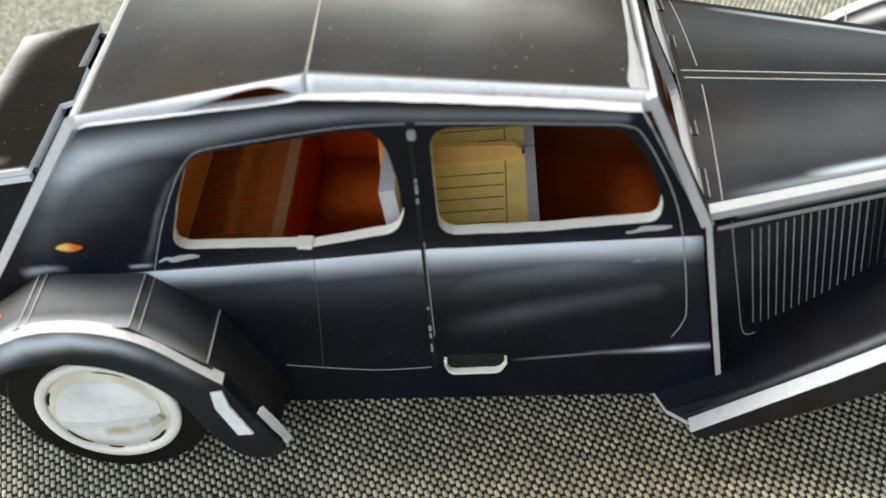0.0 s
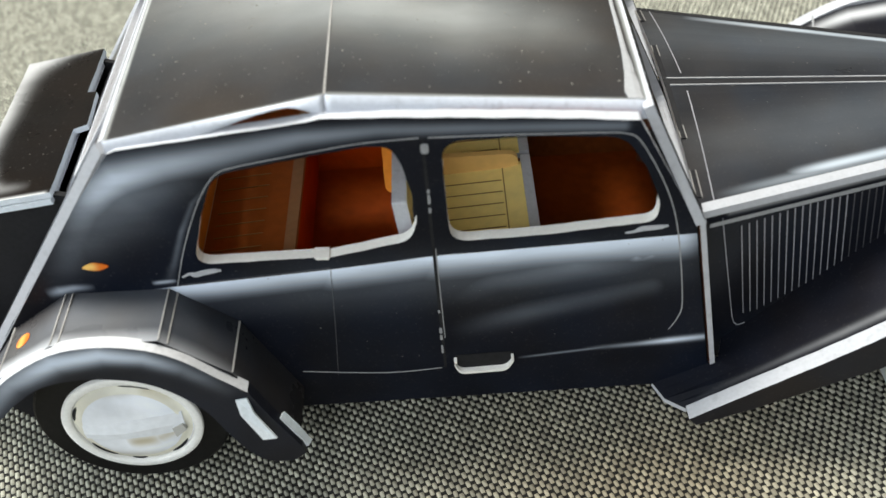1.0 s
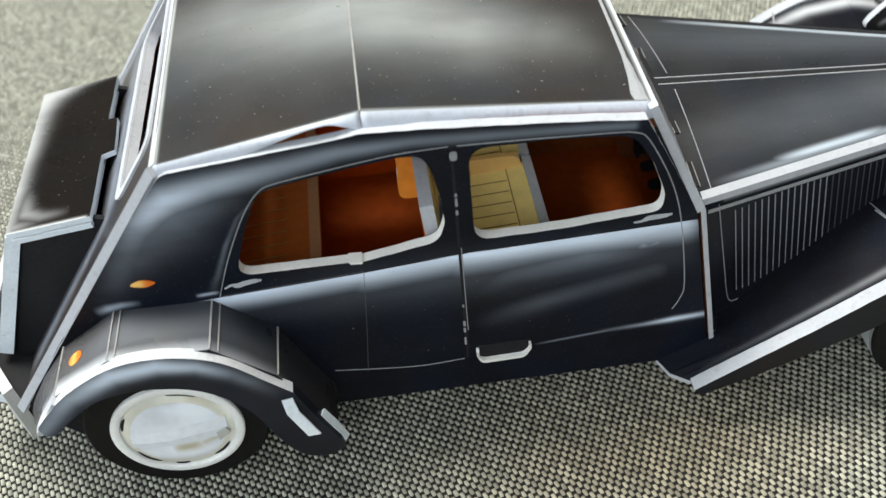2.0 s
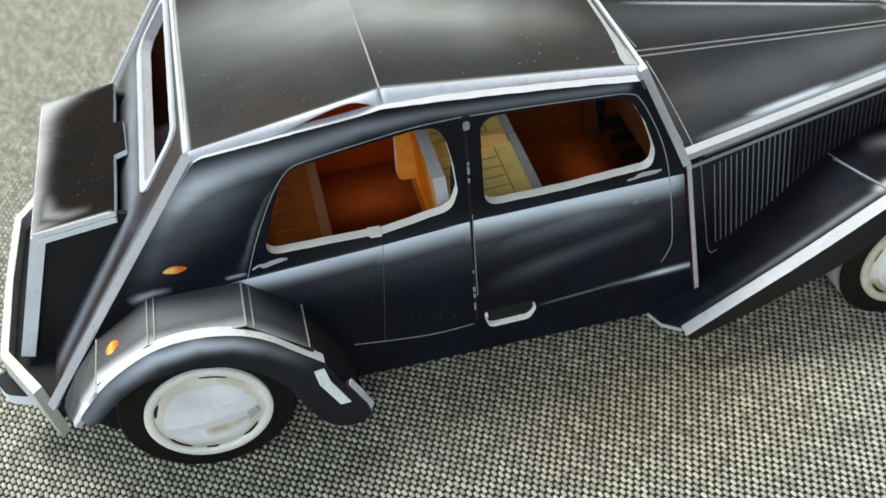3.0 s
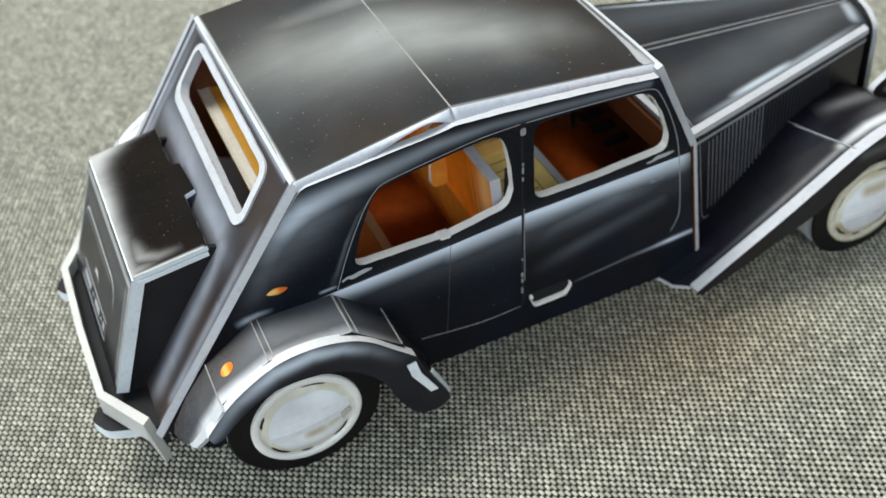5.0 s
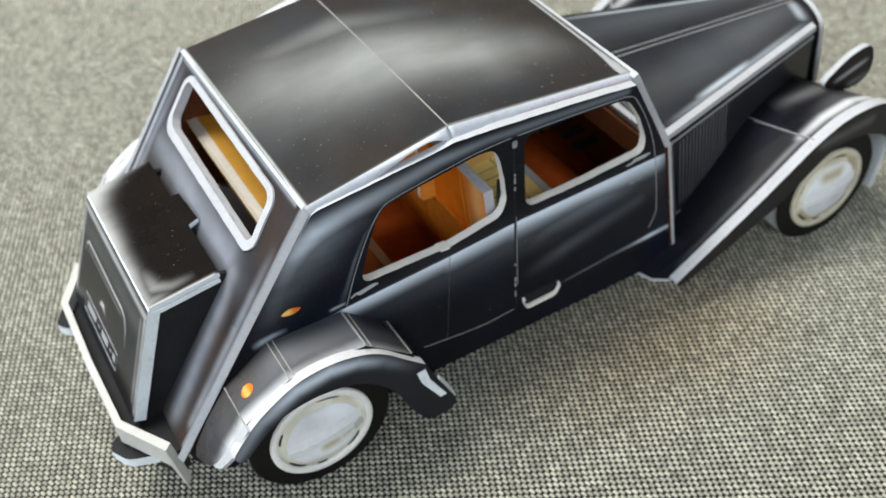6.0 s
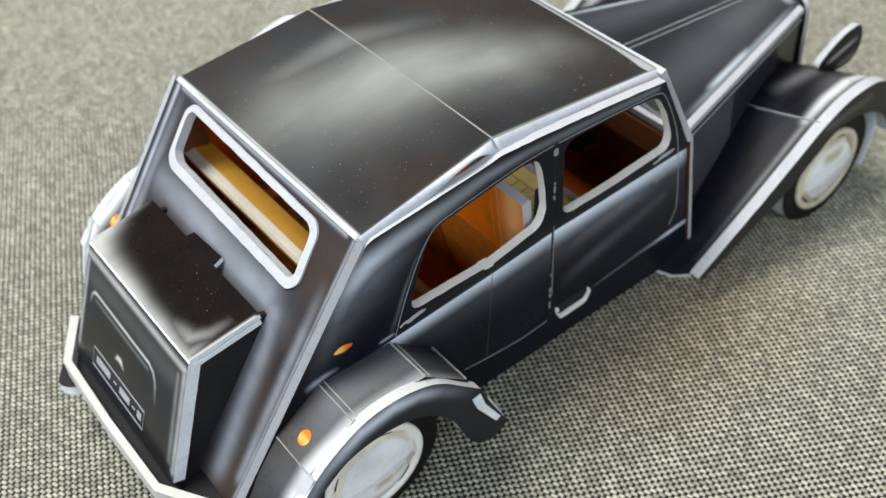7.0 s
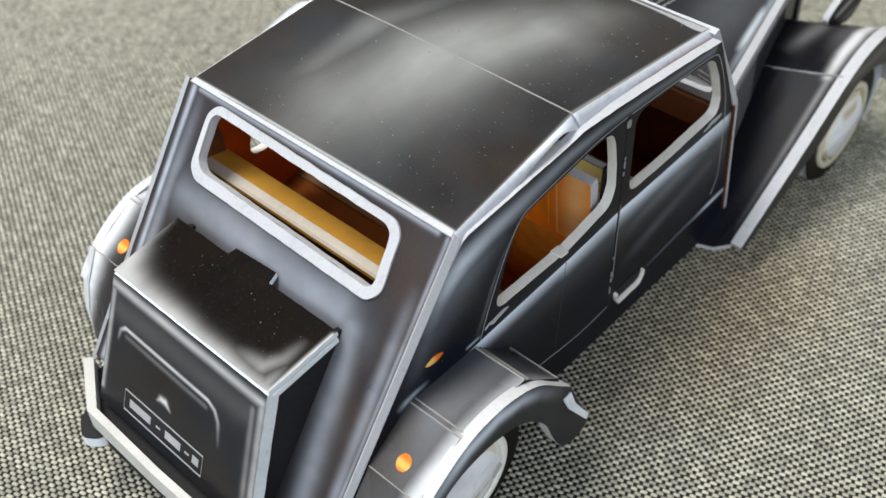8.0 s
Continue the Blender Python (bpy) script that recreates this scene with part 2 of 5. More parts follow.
SIDE = printed("side_print", (0.0073, 0.0083, 0.0121), COOL, "XZ", [
    # door-top bands: print, with window reflection painted in
    (-40, 59.4, -4, 61.6, 3.6, 0.95, -1), (-4, 61.6, 20, 63.7, 4.2, 0.98, -1), (20, 63.7, 75, 65.4, 4.8, 0.98, -1), *chain((-40, 54, 6, 0.02), (-10, 55, 7, 0.05), (20, 56, 7, 0.055), (74, 57, 7, 0.04)),
    *chain((22, 50, 3.5, 0.02), (34, 55, 4.0, 0.10), (52, 58.5, 4.6, 0.22), (72, 58, 4.0, 0.04)), *chain((22, 38, 3.0, 0.0), (40, 43, 3.0, 0.07), (70, 50, 3.0, 0.05)), *chain((63, 58.4, 1.4, 0.0), (66, 59.0, 1.2, 0.34), (67.5, 58.6, 1.0, 0.2), (69.5, 59.4, 1.1, 0.3), (73, 59.6, 1.2, 0.0)),
    # rear-quarter strokes: gloss that shifts with the view, painted as fixed sheen
    *chain((-66, 64, 4, 0.02), (-60, 75.5, 4.0, 0.10), (-55, 84, 3.8, 0.30), (-50.5, 89, 3.6, 0.62), (-46, 92.0, 3.6, 0.74), (-36, 94.4, 3.2, 0.5), (-20, 97.0, 2.6, 0.34), (-6, 99.4, 2.0, 0.28), (10, 100.0, 1.5, 0.18), (40, 98.4, 1.3, 0.16), (61, 97.0, 1.2, 0.15)),
    *chain((-43, 58.8, 1.4, 0.0), (-39.2, 67, 0.7, 0.09), (-35.6, 76, 0.6, 0.12), (-31.4, 84, 0.6, 0.07), (-26, 89.6, 0.7, 0.0)), *chain((-62, 72, 6, 0.04), (-54, 82, 7, 0.14), (-46, 86, 7, 0.16), (-34, 91, 5, 0.06)),
    *chain((-71, 59.4, 1.2, 0.0), (-67.5, 60.4, 1.1, 0.5), (-64, 61.0, 0.9, 0.45), (-59, 61.0, 0.8, 0.0)), (-46, 60.9, -40, 61.3, 0.5, 0.5, 0, 1),
    *chain((54, 28.6, 0.6, 0.0), (68, 29.2, 0.7, 0.35), (76, 29.8, 0.9, 0.9), (85, 30.4, 0.9, 0.5)), (38, 26.8, 66, 29.3, 0.35, 0.22, 0, 1)], 0.38, 0.09)
AIRBRUSH = chain((-48, 8, 16, 0.12), (-28, 6, 19, 0.26), (-7, 0, 18, 0.38), (10, -4, 16, 0.46), (28, -9, 15, 0.40), (44, -14, 12, 0.20), (60, -24, 8, 0.04)) + chain((-38, 27, 5, 0.02), (-24, 25, 5.5, 0.16), (-4, 24, 6, 0.22), (20, 20, 6, 0.08), (40, 16, 5, 0.0))
ROOF_R = printed("roof_print", (0.0245, 0.0215, 0.0195), (0.54, 0.56, 0.55), "XY", [
    *AIRBRUSH, (-46.5, -48, -46.5, 52, 0.5, 0.6), (-46, -46.3, 0, -43.4, 0.5, 0.35)], 0.38)
ROOF_F = printed("roof_print_front", (0.0245, 0.0215, 0.0195), (0.54, 0.56, 0.55), "XY", [
    *AIRBRUSH, (66.5, -45, 66.5, 50, 0.6, 0.5), (0, -43.2, 66, -42.6, 0.6, 0.4)], 0.38)
REAR = printed("rear_print", (0.032, 0.026, 0.024), (0.42, 0.46, 0.54), "YZ", [
    (-45.2, 99, -45.2, 30, 0.6, 0.4), (48.5, 99, 49, 30, 1.0, 0.7), *chain((-42.5, 86, 1.8, 0.05), (-42.5, 74, 1.8, 0.3), (-43.0, 60, 1.8, 0.34), (-43.8, 36, 1.6, 0.3)), *chain((45, 96, 2.2, 0.1), (45.5, 80, 2.2, 0.32), (46, 60, 2.2, 0.36), (47, 30, 2.0, 0.4)),
    # second chain, beside the trunk: a bluish reflection painted into the print
    *chain((-32, 72, 5.0, 0.10), (-24, 74.6, 5.0, 0.36), (10, 75.4, 5.0, 0.44), (40, 76, 4.6, 0.28)), *chain((-29, 72, 4.4, 0.34), (-31.0, 62, 3.6, 0.42), (-32.5, 50, 3.4, 0.46), (-34.5, 34, 3.6, 0.36)), (-42, 99.2, 46, 99.2, 0.7, 0.5)], 0.36)
LID = printed("trunk_lid_print", (0.0062, 0.0046, 0.0036), (0.62, 0.62, 0.62), "XY", [
    *chain((-92.8, -28, 2.6, 0.5), (-93.4, 0, 3.2, 0.55), (-93.2, 22, 4.2, 0.6), (-92, 34, 4.6, 0.64)), (-72, -28.8, -92, -28.2, 0.8, 0.8), *chain((-73, 36, 1.6, 0.3), (-80, 36, 2.6, 0.45), (-86, 34.8, 4.2, 0.6), (-91, 31.5, 5.0, 0.62), (-93, 24, 4.2, 0.6)),
    *chain((-76, -24.5, 1.4, 0.0), (-84, -24.0, 1.8, 0.22), (-88.4, -21.5, 2.2, 0.34), (-89.6, -10, 1.6, 0.0)), *chain((-86, -26, 1.6, 0.1), (-91, -26, 2.0, 0.35))], 0.34, 0.05)
BACK = printed("trunk_back_print", (0.013, 0.013, 0.014), PALE, "YZ", [
    (-27, 67.5, 33, 68, 1.3, 0.6), (-24, 62, 30, 62, 4.0, 0.07), (-27.2, 66, -28.4, 34, 1.2, 0.5), (-24.2, 64, -25.6, 36, 1.0, 0.25), (32.6, 66, 34.6, 36, 0.9, 0.5),
    *chain((29.4, 53.5, 0.5, 0.1), (28.6, 56.4, 0.5, 0.5), (26.6, 57.8, 0.55, 0.9), (-8.5, 57.0, 0.55, 0.85), (-11.4, 55.8, 0.6, 0.6), (-13.2, 53.2, 0.6, 0.35), (-14.2, 47, 0.5, 0.05)), (26, 55.6, -8, 54.8, 0.7, 0.16),
    *chain((10.8, 45.2, 0.4, 0.3), (9.2, 46.4, 0.8, 1.0), (7.4, 46.5, 0.9, 1.0), (5.2, 44.9, 0.4, 0.3))], 0.38)
HOOD = printed("hood_print", (0.0185, 0.018, 0.0188), (0.50, 0.56, 0.63), "XY", [
    (84, -41.0, 172, -18.8, 1.2, 0.42, 0, 1), (102, -35.4, 136, -27.2, 1.2, 0.95, 0, 1), *chain((86, -26, 9, 0.05), (120, -20, 10, 0.10), (165, -9, 8, 0.09)), (92, 36.6, 172, 7.4, 1.3, 0.85, 0, 1), (169, -19, 173.5, -6, 2.0, 0.6, 0, 1), (173.5, -6, 169, 8, 1.8, 0.5, 0, 1),
    # broad pale strokes: reflection on the bonnet's far half, painted in faintly
    (96, -24, 160, -11, 9, 0.04, 0, 1), *chain((86, 22, 12, 0.05), (120, 17, 10, 0.08), (160, 10, 7, 0.07))], 0.36)
HOOD_SIDE = printed("hood_side_print", (0.0085, 0.0092, 0.0122), PALE, "XZ", [(88, 66.2, 172, 66.4, 0.7, 0.35)], 0.4)
FENDER_F = printed("front_fender_print", (0.0090, 0.0090, 0.0115), PALE, "XY", [
    *chain((84, -55.6, 0.8, 0.02), (105, -55.0, 0.9, 0.14), (138, -54.2, 1.1, 0.30)), *chain((138, -53.6, 1.6, 0.7), (150, -52.8, 2.2, 1.0), (165, -52.4, 2.4, 1.0), (185, -52.8, 2.2, 0.9)), *chain((146, -50, 3, 0.02), (158, -48, 4, 0.10), (180, -46, 5, 0.12)), (84, 59.5, 142, 58, 1.3, 0.5, 0, 1), (132, 56.5, 190, 56.5, 2.2, 0.9, 0, 1),
    (142, -34, 172, -40, 3.5, 0.16, 0, 1)], 0.42, 0.06)
FENDER_FO = printed("front_fender_side_print", (0.013, 0.012, 0.014), PALE, "XZ", [(142, 50, 165, 52, 2.0, 0.12)], 0.42)
FENDER_R = printed("rear_fender_top_print", (0.030, 0.029, 0.030), (0.74, 0.76, 0.80), "XY", [
    # paler outwards: printed whites, with the lit sheen of the wing painted in
    *chain((-97, -60.5, 2.4, 0.3), (-86, -62.8, 3.0, 0.62), (-74, -64.2, 3.2, 0.64), (-66, -64.8, 3.3, 0.57), (-56, -65.0, 4.0, 0.56), (-44, -65.2, 4.0, 0.46), (-36, -65.4, 3.6, 0.35), (-28, -66, 2.8, 0.14), (-22, -66, 2.0, 0.0)), *chain((-97, 64.5, 3.0, 0.5), (-86, 67, 4.0, 0.8), (-44, 68.4, 4.0, 0.8), (-24, 69, 3.0, 0.05)),
    *chain((-84, -57, 7, 0.06), (-62, -57, 8, 0.13), (-44, -57, 7, 0.10), (-34, -58, 5, 0.03))], 0.34)
FENDER_RO = printed("rear_fender_side_print", (0.012, 0.013, 0.018), COOL, "XZ", [
    # bluish gloss below the arched edge, painted in as strokes
    *chain((-88, 39, 2.2, 0.2), (-78, 50.0, 2.4, 0.4), (-66, 56.6, 2.4, 0.85), (-55, 58.2, 2.2, 0.9), (-46, 56.4, 2.0, 0.6), (-38, 51.8, 2.0, 0.16), (-30, 44.0, 2.0, 0.03))], 0.38)
LAMP_PRINT = printed("headlamp_print", (0.014, 0.012, 0.014), PALE, "XZ", [(166, 55.5, 181, 62.5, 0.9, 0.75, 0, 1), (172, 52, 183, 56, 1.2, 0.2, 0, 1)], 0.4)

MM = 0.001


# ---- builders (millimetres) ----
def part(name, bm, mats, parent, label="", smooth=False):
    """Links a bmesh, laid out in millimetres, as one mesh object under its thing."""
    bmesh.ops.scale(bm, vec=(MM, MM, MM), verts=bm.verts)
    bmesh.ops.recalc_face_normals(bm, faces=bm.faces)
    me = bpy.data.meshes.new(name)
    for f in bm.faces:
        f.smooth = smooth
    bm.to_mesh(me)
    bm.free()
    for m in mats if isinstance(mats, (list, tuple)) else [mats]:
        me.materials.append(m)
    ob = new(name, me)
    ob.parent = parent
    if label:
        ob["label"] = label
    return ob


def spline(points, steps=6, closed=True):
    """A smooth line through the points."""
    out, k = [], len(points)
    for i in range(k if closed else k - 1):
        p = [points[(i + j) % k] if closed else points[min(max(i + j, 0), k - 1)] for j in (-1, 0, 1, 2)]
        for s in range(steps):
            t = s / steps
            out.append(tuple(0.5 * (2 * p[1][c] + (p[2][c] - p[0][c]) * t + (2 * p[0][c] - 5 * p[1][c] + 4 * p[2][c] - p[3][c]) * t * t
                                    + (3 * p[1][c] - p[0][c] - 3 * p[2][c] + p[3][c]) * t ** 3) for c in range(len(points[0]))))
    if not closed:
        out.append(tuple(points[-1]))
    return out


def rounded(points, radius, steps=5):
    """A polygon with rounded corners; radius one for all or one each."""
    out, k = [], len(points)
    for i, p in enumerate(points):
        r = radius[i] if isinstance(radius, (list, tuple)) else radius
        a, p, b = (Vector(q) for q in (points[i - 1], p, points[(i + 1) % k]))
        if r <= 0:
            out.append(tuple(p))
            continue
        da, db = (a - p), (b - p)
        r = min(r, da.length * 0.49, db.length * 0.49)
        s, f = p + da.normalized() * r, p + db.normalized() * r
        for j in range(steps + 1):
            t = j / steps
            out.append(tuple(s * (1 - t) ** 2 + p * 2 * t * (1 - t) + f * t * t))
    return out


CUT = random.Random(11)


def hand_cut(loop):
    """The same outline with long edges broken up and very slightly uneven, as cut by hand."""
    out = []
    for i, p in enumerate(loop):
        a, b = Vector(p), Vector(loop[(i + 1) % len(loop)])
        out.append(tuple(a))
        k = int((b - a).length / 2.4)
        side = Vector((a.y - b.y, b.x - a.x)).normalized() if k > 1 else None
        for j in range(1, k):
            out.append(tuple(a.lerp(b, j / k) + side * CUT.uniform(-0.09, 0.09)))
    return out


def card(name, outline, at, depth, mats, parent, holes=(), label=""):
    """A sheet of card: the outline in its own plane, laid out by at(u, v), with thickness and holes. mats: face, cut edge, back and, if it differs, the edge of the holes."""
    from mathutils.geometry import tessellate_polygon
    loops = [list(outline), *map(list, holes)]
    if parent is not None:
        loops = [hand_cut(loop) for loop in loops]
    flat = [q for loop in loops for q in loop]
    bm = bmesh.new()
    front = [bm.verts.new(at(*q)) for q in flat]
    d = Vector(depth)
    back = [bm.verts.new(v.co + d) for v in front]
    for tri in tessellate_polygon([[Vector((*q, 0)) for q in loop] for loop in loops]):
        if len(set(tri)) < 3:
            continue
        for vs, m in ((front, 0), (back, 2)):
            try:
                bm.faces.new([vs[i] for i in tri]).material_index = m
            except ValueError:
                pass
    start = 0
    for loop in loops:
        k = len(loop)
        for i in range(k):
            p, q = start + i, start + (i + 1) % k
            try:
                bm.faces.new((front[p], front[q], back[q], back[p])).material_index = 3 if start and len(mats) > 3 else 1
            except ValueError:
                pass
        start += k
    return part(name, bm, mats, parent, label)


def slab(name, corners, depth, mats, parent, label=""):
    """A flat or folded sheet from rows of points [[p, p, ...], [p, p, ...]], with thickness."""
    bm = bmesh.new()
    d = Vector(depth)
    top = [[bm.verts.new(p) for p in row] for row in corners]
    low = [[bm.verts.new(v.co + d) for v in row] for row in top]
    r, c = len(top), len(top[0])
    for i in range(r - 1):
        for j in range(c - 1):
            bm.faces.new((top[i][j], top[i][j + 1], top[i + 1][j + 1], top[i + 1][j])).material_index = 0
            bm.faces.new((low[i][j], low[i][j + 1], low[i + 1][j + 1], low[i + 1][j])).material_index = 2
    ring = [(0, j) for j in range(c)] + [(i, c - 1) for i in range(1, r)] + [(r - 1, j) for j in range(c - 2, -1, -1)] + [(i, 0) for i in range(r - 2, 0, -1)]
    for (i, j), (k, m) in zip(ring, ring[1:] + ring[:1]):
        bm.faces.new((top[i][j], top[k][m], low[k][m], low[i][j])).material_index = 1
    return part(name, bm, mats, parent, label)


def ribbon(name, path, width, at, lift, mats, parent, label="", closed=False):
    """A thin raised strip along a path in the plane of at(u, v); width one number or one for each point."""
    bm = bmesh.new()
    k = len(path)
    up, rows = Vector(lift), []
    for i, p in enumerate(path):
        a, b = Vector(path[(i - 1) % k if closed else max(i - 1, 0)]), Vector(path[(i + 1) % k if closed else min(i + 1, k - 1)])
        t = (b - a).normalized()
        w = (width[i] if isinstance(width, (list, tuple)) else width) / 2
        s = Vector((-t.y, t.x)) * w
        l, r = at(*(Vector(p) + s)), at(*(Vector(p) - s))
        rows.append([bm.verts.new(q) for q in (l - up * 0.3, l + up, r + up, r - up * 0.3)])
    for i in range(k if closed else k - 1):
        a, b = rows[i], rows[(i + 1) % k]
        for j in range(4):
            bm.faces.new((a[j], a[(j + 1) % 4], b[(j + 1) % 4], b[j]))
    if not closed:
        bm.faces.new(rows[0])
        bm.faces.new(rows[-1])
    return part(name, bm, mats, parent, label)


def lathe(bm, profile, centre, axis_sign, steps=56, mat=0):
    """A turned surface round the y axis: profile of (radius, y)."""
    rings = []
    for r, y in profile:
        if r < 1e-6:
            rings.append([bm.verts.new(Vector(centre) + Vector((0, axis_sign * y, 0)))])
        else:
            rings.append([bm.verts.new(Vector(centre) + Vector((r * math.cos(2 * math.pi * i / steps), axis_sign * y, r * math.sin(2 * math.pi * i / steps)))) for i in range(steps)])
    for a, b in zip(rings, rings[1:]):
        for i in range(steps):
            j = (i + 1) % steps
            vs = [a[i], a[j], b[j], b[i]] if len(a) > 1 and len(b) > 1 else ([a[0], b[j], b[i]] if len(a) == 1 else [a[i], a[j], b[0]])
            bm.faces.new(vs).material_index = mat


# ---- the model car ----
car = tagged(new("model_car"), "black printed cardboard model of a 1930s saloon, assembled, on woven cloth", "model car")
YC = 2.0  # the car's middle line


def flank(d, s):
    """A mapping onto the upright plane d from the middle line, on side s (-1 the near one)."""
    return lambda x, z: Vector((x, YC + s * d, z))


REAR_WINDOW = rounded([(-35.0, 65.8), (-8, 65.7), (-4.6, 65.3), (14.8, 69), (16.6, 75), (15.9, 83), (14.4, 91), (12.4, 95.7), (7, 96.0), (-2, 94.9), (-14, 93.1), (-25.8, 91.0), (-31, 78.4)], [5, 0, 0, 4.5, 1, 0, 2, 3, 0, 0, 0, 4, 0])
FRONT_WINDOW = rounded([(23.6, 67.8), (45, 68.2), (69.8, 70.0), (70.2, 75.5), (66.6, 85.4), (61.5, 94.2), (43, 95.8), (23.0, 96.0)], [4.5, 0, 4.5, 1.5, 1, 4, 0, 5])
SIDE_OUTLINE = [(-98.5, 29), (-85, 49.0), (-70.9, 68.2), (-58.4, 85.3), (-47.6, 98.6), (-44, 99.3), (-23.6, 101.2), (-6, 103.0), (-1, 103.8), (17, 102.7), (45, 100.3), (64.3, 98.2),
                (78.6, 69.5), (82.5, 45), (86.6, 20), (86.4, 13.2), (-86, 13.0), (-96, 24)]

for s in (-1, 1):
    at, out = flank(50, s), Vector((0, s * 0.25, 0))
    panel = card("side_panel", [(x + (1.7 if x < -44 and z > 26 else 0), z) for x, z in SIDE_OUTLINE], at, (0, -s * 3.0, 0), [SIDE, WHITE, RUST, SILL], car, [REAR_WINDOW, FRONT_WINDOW],
                 "black printed side panel with white cut edges and two windows")
    for path, width in (([(-4.4, 61.5), (-5.8, 42), (-7.3, 24.6)], 0.13), ([(20.6, 97.3), (35, 96.8), (48, 96.1), (57, 95.6), (61.5, 95.0), (65, 92.4), (71.3, 79.4), (75, 66), (78, 44), (77.4, 38), (75.6, 34)], 0.28),
                        ([(18.6, 97.4), (7, 97.0), (-2, 95.9), (-14, 94.1), (-21, 92.9), (-24.6, 91.6), (-28.2, 87.4), (-32, 80.4), (-36.4, 70.4), (-40.2, 59.8)], 0.24),
                        ([(-40, 59.8), (-4.4, 62.1)], 0.18), ([(-16, 26.8), (5, 24.3), (19, 24.9)], 0.3)):
        ribbon("door_seam", spline(path, 4, False), width, at, out * 0.4, FAINT if width < 0.2 else LINE, panel, "fine pale printed seam line")
    ribbon("door_gap", [(19.3, 97), (19.6, 66), (20.0, 25)], 0.7, at, out * 0.3, BLACK, panel, "dark gap between the doors")
    ribbon("door_gap", [(20.1, 66), (20.5, 36)], 0.22, at, out * 0.5, LINE, panel, "pale printed edge")
    for z, h, w in ((94.6, 1.7, 1.7), (83.0, 0.8, 0.6), (80.8, 2.2, 0.6), (77.6, 1.2, 0.6), (45.5, 0.7, 0.5), (38.8, 1.6, 0.7), (36.3, 1.4, 0.6), (32.0, 2.6, 0.5)):
        ribbon("hinge", rounded([(19.6 - w / 4, z - h / 2), (19.6 + w / 4, z - h / 2), (19.6 + w / 4, z + h / 2), (19.6 - w / 4, z + h / 2)], 0.2, 2), w / 2, at, out, LINE, panel, "small pale printed hinge", True)
    for x0, z0, k in ((-38.5, 63.2, 1), (63.0, 67.2, 1)):
        pts = [(0, 0), (2, 0.2), (3.6, 0.9), (5.4, 1.0), (7.6, 1.1), (9.5, 1.4)] if x0 > 0 else [(0, -0.9), (1.8, 0), (3.2, -0.4), (5.0, 0.1), (7.5, 0.5), (9.2, 0.5)]
        ribbon("door_handle", spline([(x0 + px, z0 + pz) for px, pz in pts], 4, False), [0.3 + 0.9 * math.sin(math.pi * (i + 1) / 24) ** 1.0 * (1.2 if 5 < i < 18 else 0.6) for i in range(21)], at, out, WHITE, panel, "pale printed door handle")
    lamp_at = spline([(-60.3, 67.2), (-57.5, 68.6), (-54.2, 67.4), (-57, 66.2)], 5)
    card("reflector", lamp_at, lambda x, z, s=s: Vector((x, YC + s * 50.25, z)), (0, -s * 0.2, 0), [ORANGE, ORANGE, ORANGE], panel, label="orange oval printed reflector")
    slab("sill_joint", [[Vector((-7.6, YC + s * 46.8, 65.95)), Vector((-4.2, YC + s * 46.8, 65.75))], [Vector((-7.6, YC + s * 50.3, 65.9)), Vector((-4.2, YC + s * 50.3, 65.7))], [Vector((-7.2, YC + s * 50.35, 65.3)), Vector((-4.4, YC + s * 50.35, 65.1))]], (0, -s * 0.3, -0.4), [SILL, SILL, SILL], panel, "overlapping card joint in the window sill")
    # loop-shaped footstep of white card
    bm = bmesh.new()
    step = rounded([(22.0, 27.6), (23.5, 23.5), (35.5, 23.8), (37.6, 27.8)], [1.0, 1.6, 1.6, 1.0], 4)
    inner = [Vector((x, YC + s * 50, z)) for x, z in step]
    outer = [Vector((x, YC + s * 51.3, z - 0.2)) for x, z in step]
    vi, vo = [bm.verts.new(p) for p in inner], [bm.verts.new(p) for p in outer]
    vi2, vo2 = [bm.verts.new(p + Vector((0, 0, 1.0))) for p in inner], [bm.verts.new(p + Vector((0, 0, 1.0))) for p in outer]
    for i in range(len(step) - 1):
        for a, b in ((vi, vo), (vo, vo2), (vo2, vi2), (vi2, vi)):
            bm.faces.new((a[i], a[i + 1], b[i + 1], b[i]))
    for i in (0, len(step) - 1):
        bm.faces.new((vi[i], vo[i], vo2[i], vi2[i]))
    part("footstep", bm, SILL, car, "white card loop forming a small footstep")
    card("footstep_slot", rounded([(22.2, 29.4), (23.6, 23.8), (35.6, 24.1), (37.6, 29.6)], 1.4, 3), lambda x, z, s=s: Vector((x, YC + s * 50.15, z)), (0, -s * 0.3, 0), [BLACK, BLACK, BLACK], panel, label="dark slot behind the footstep")

# roof of two sheets that meet in a crease
ROOF_ROWS = 40


def ease(t):
    t = min(1.0, max(0.0, t))
    return t * t * (3 - 2 * t)


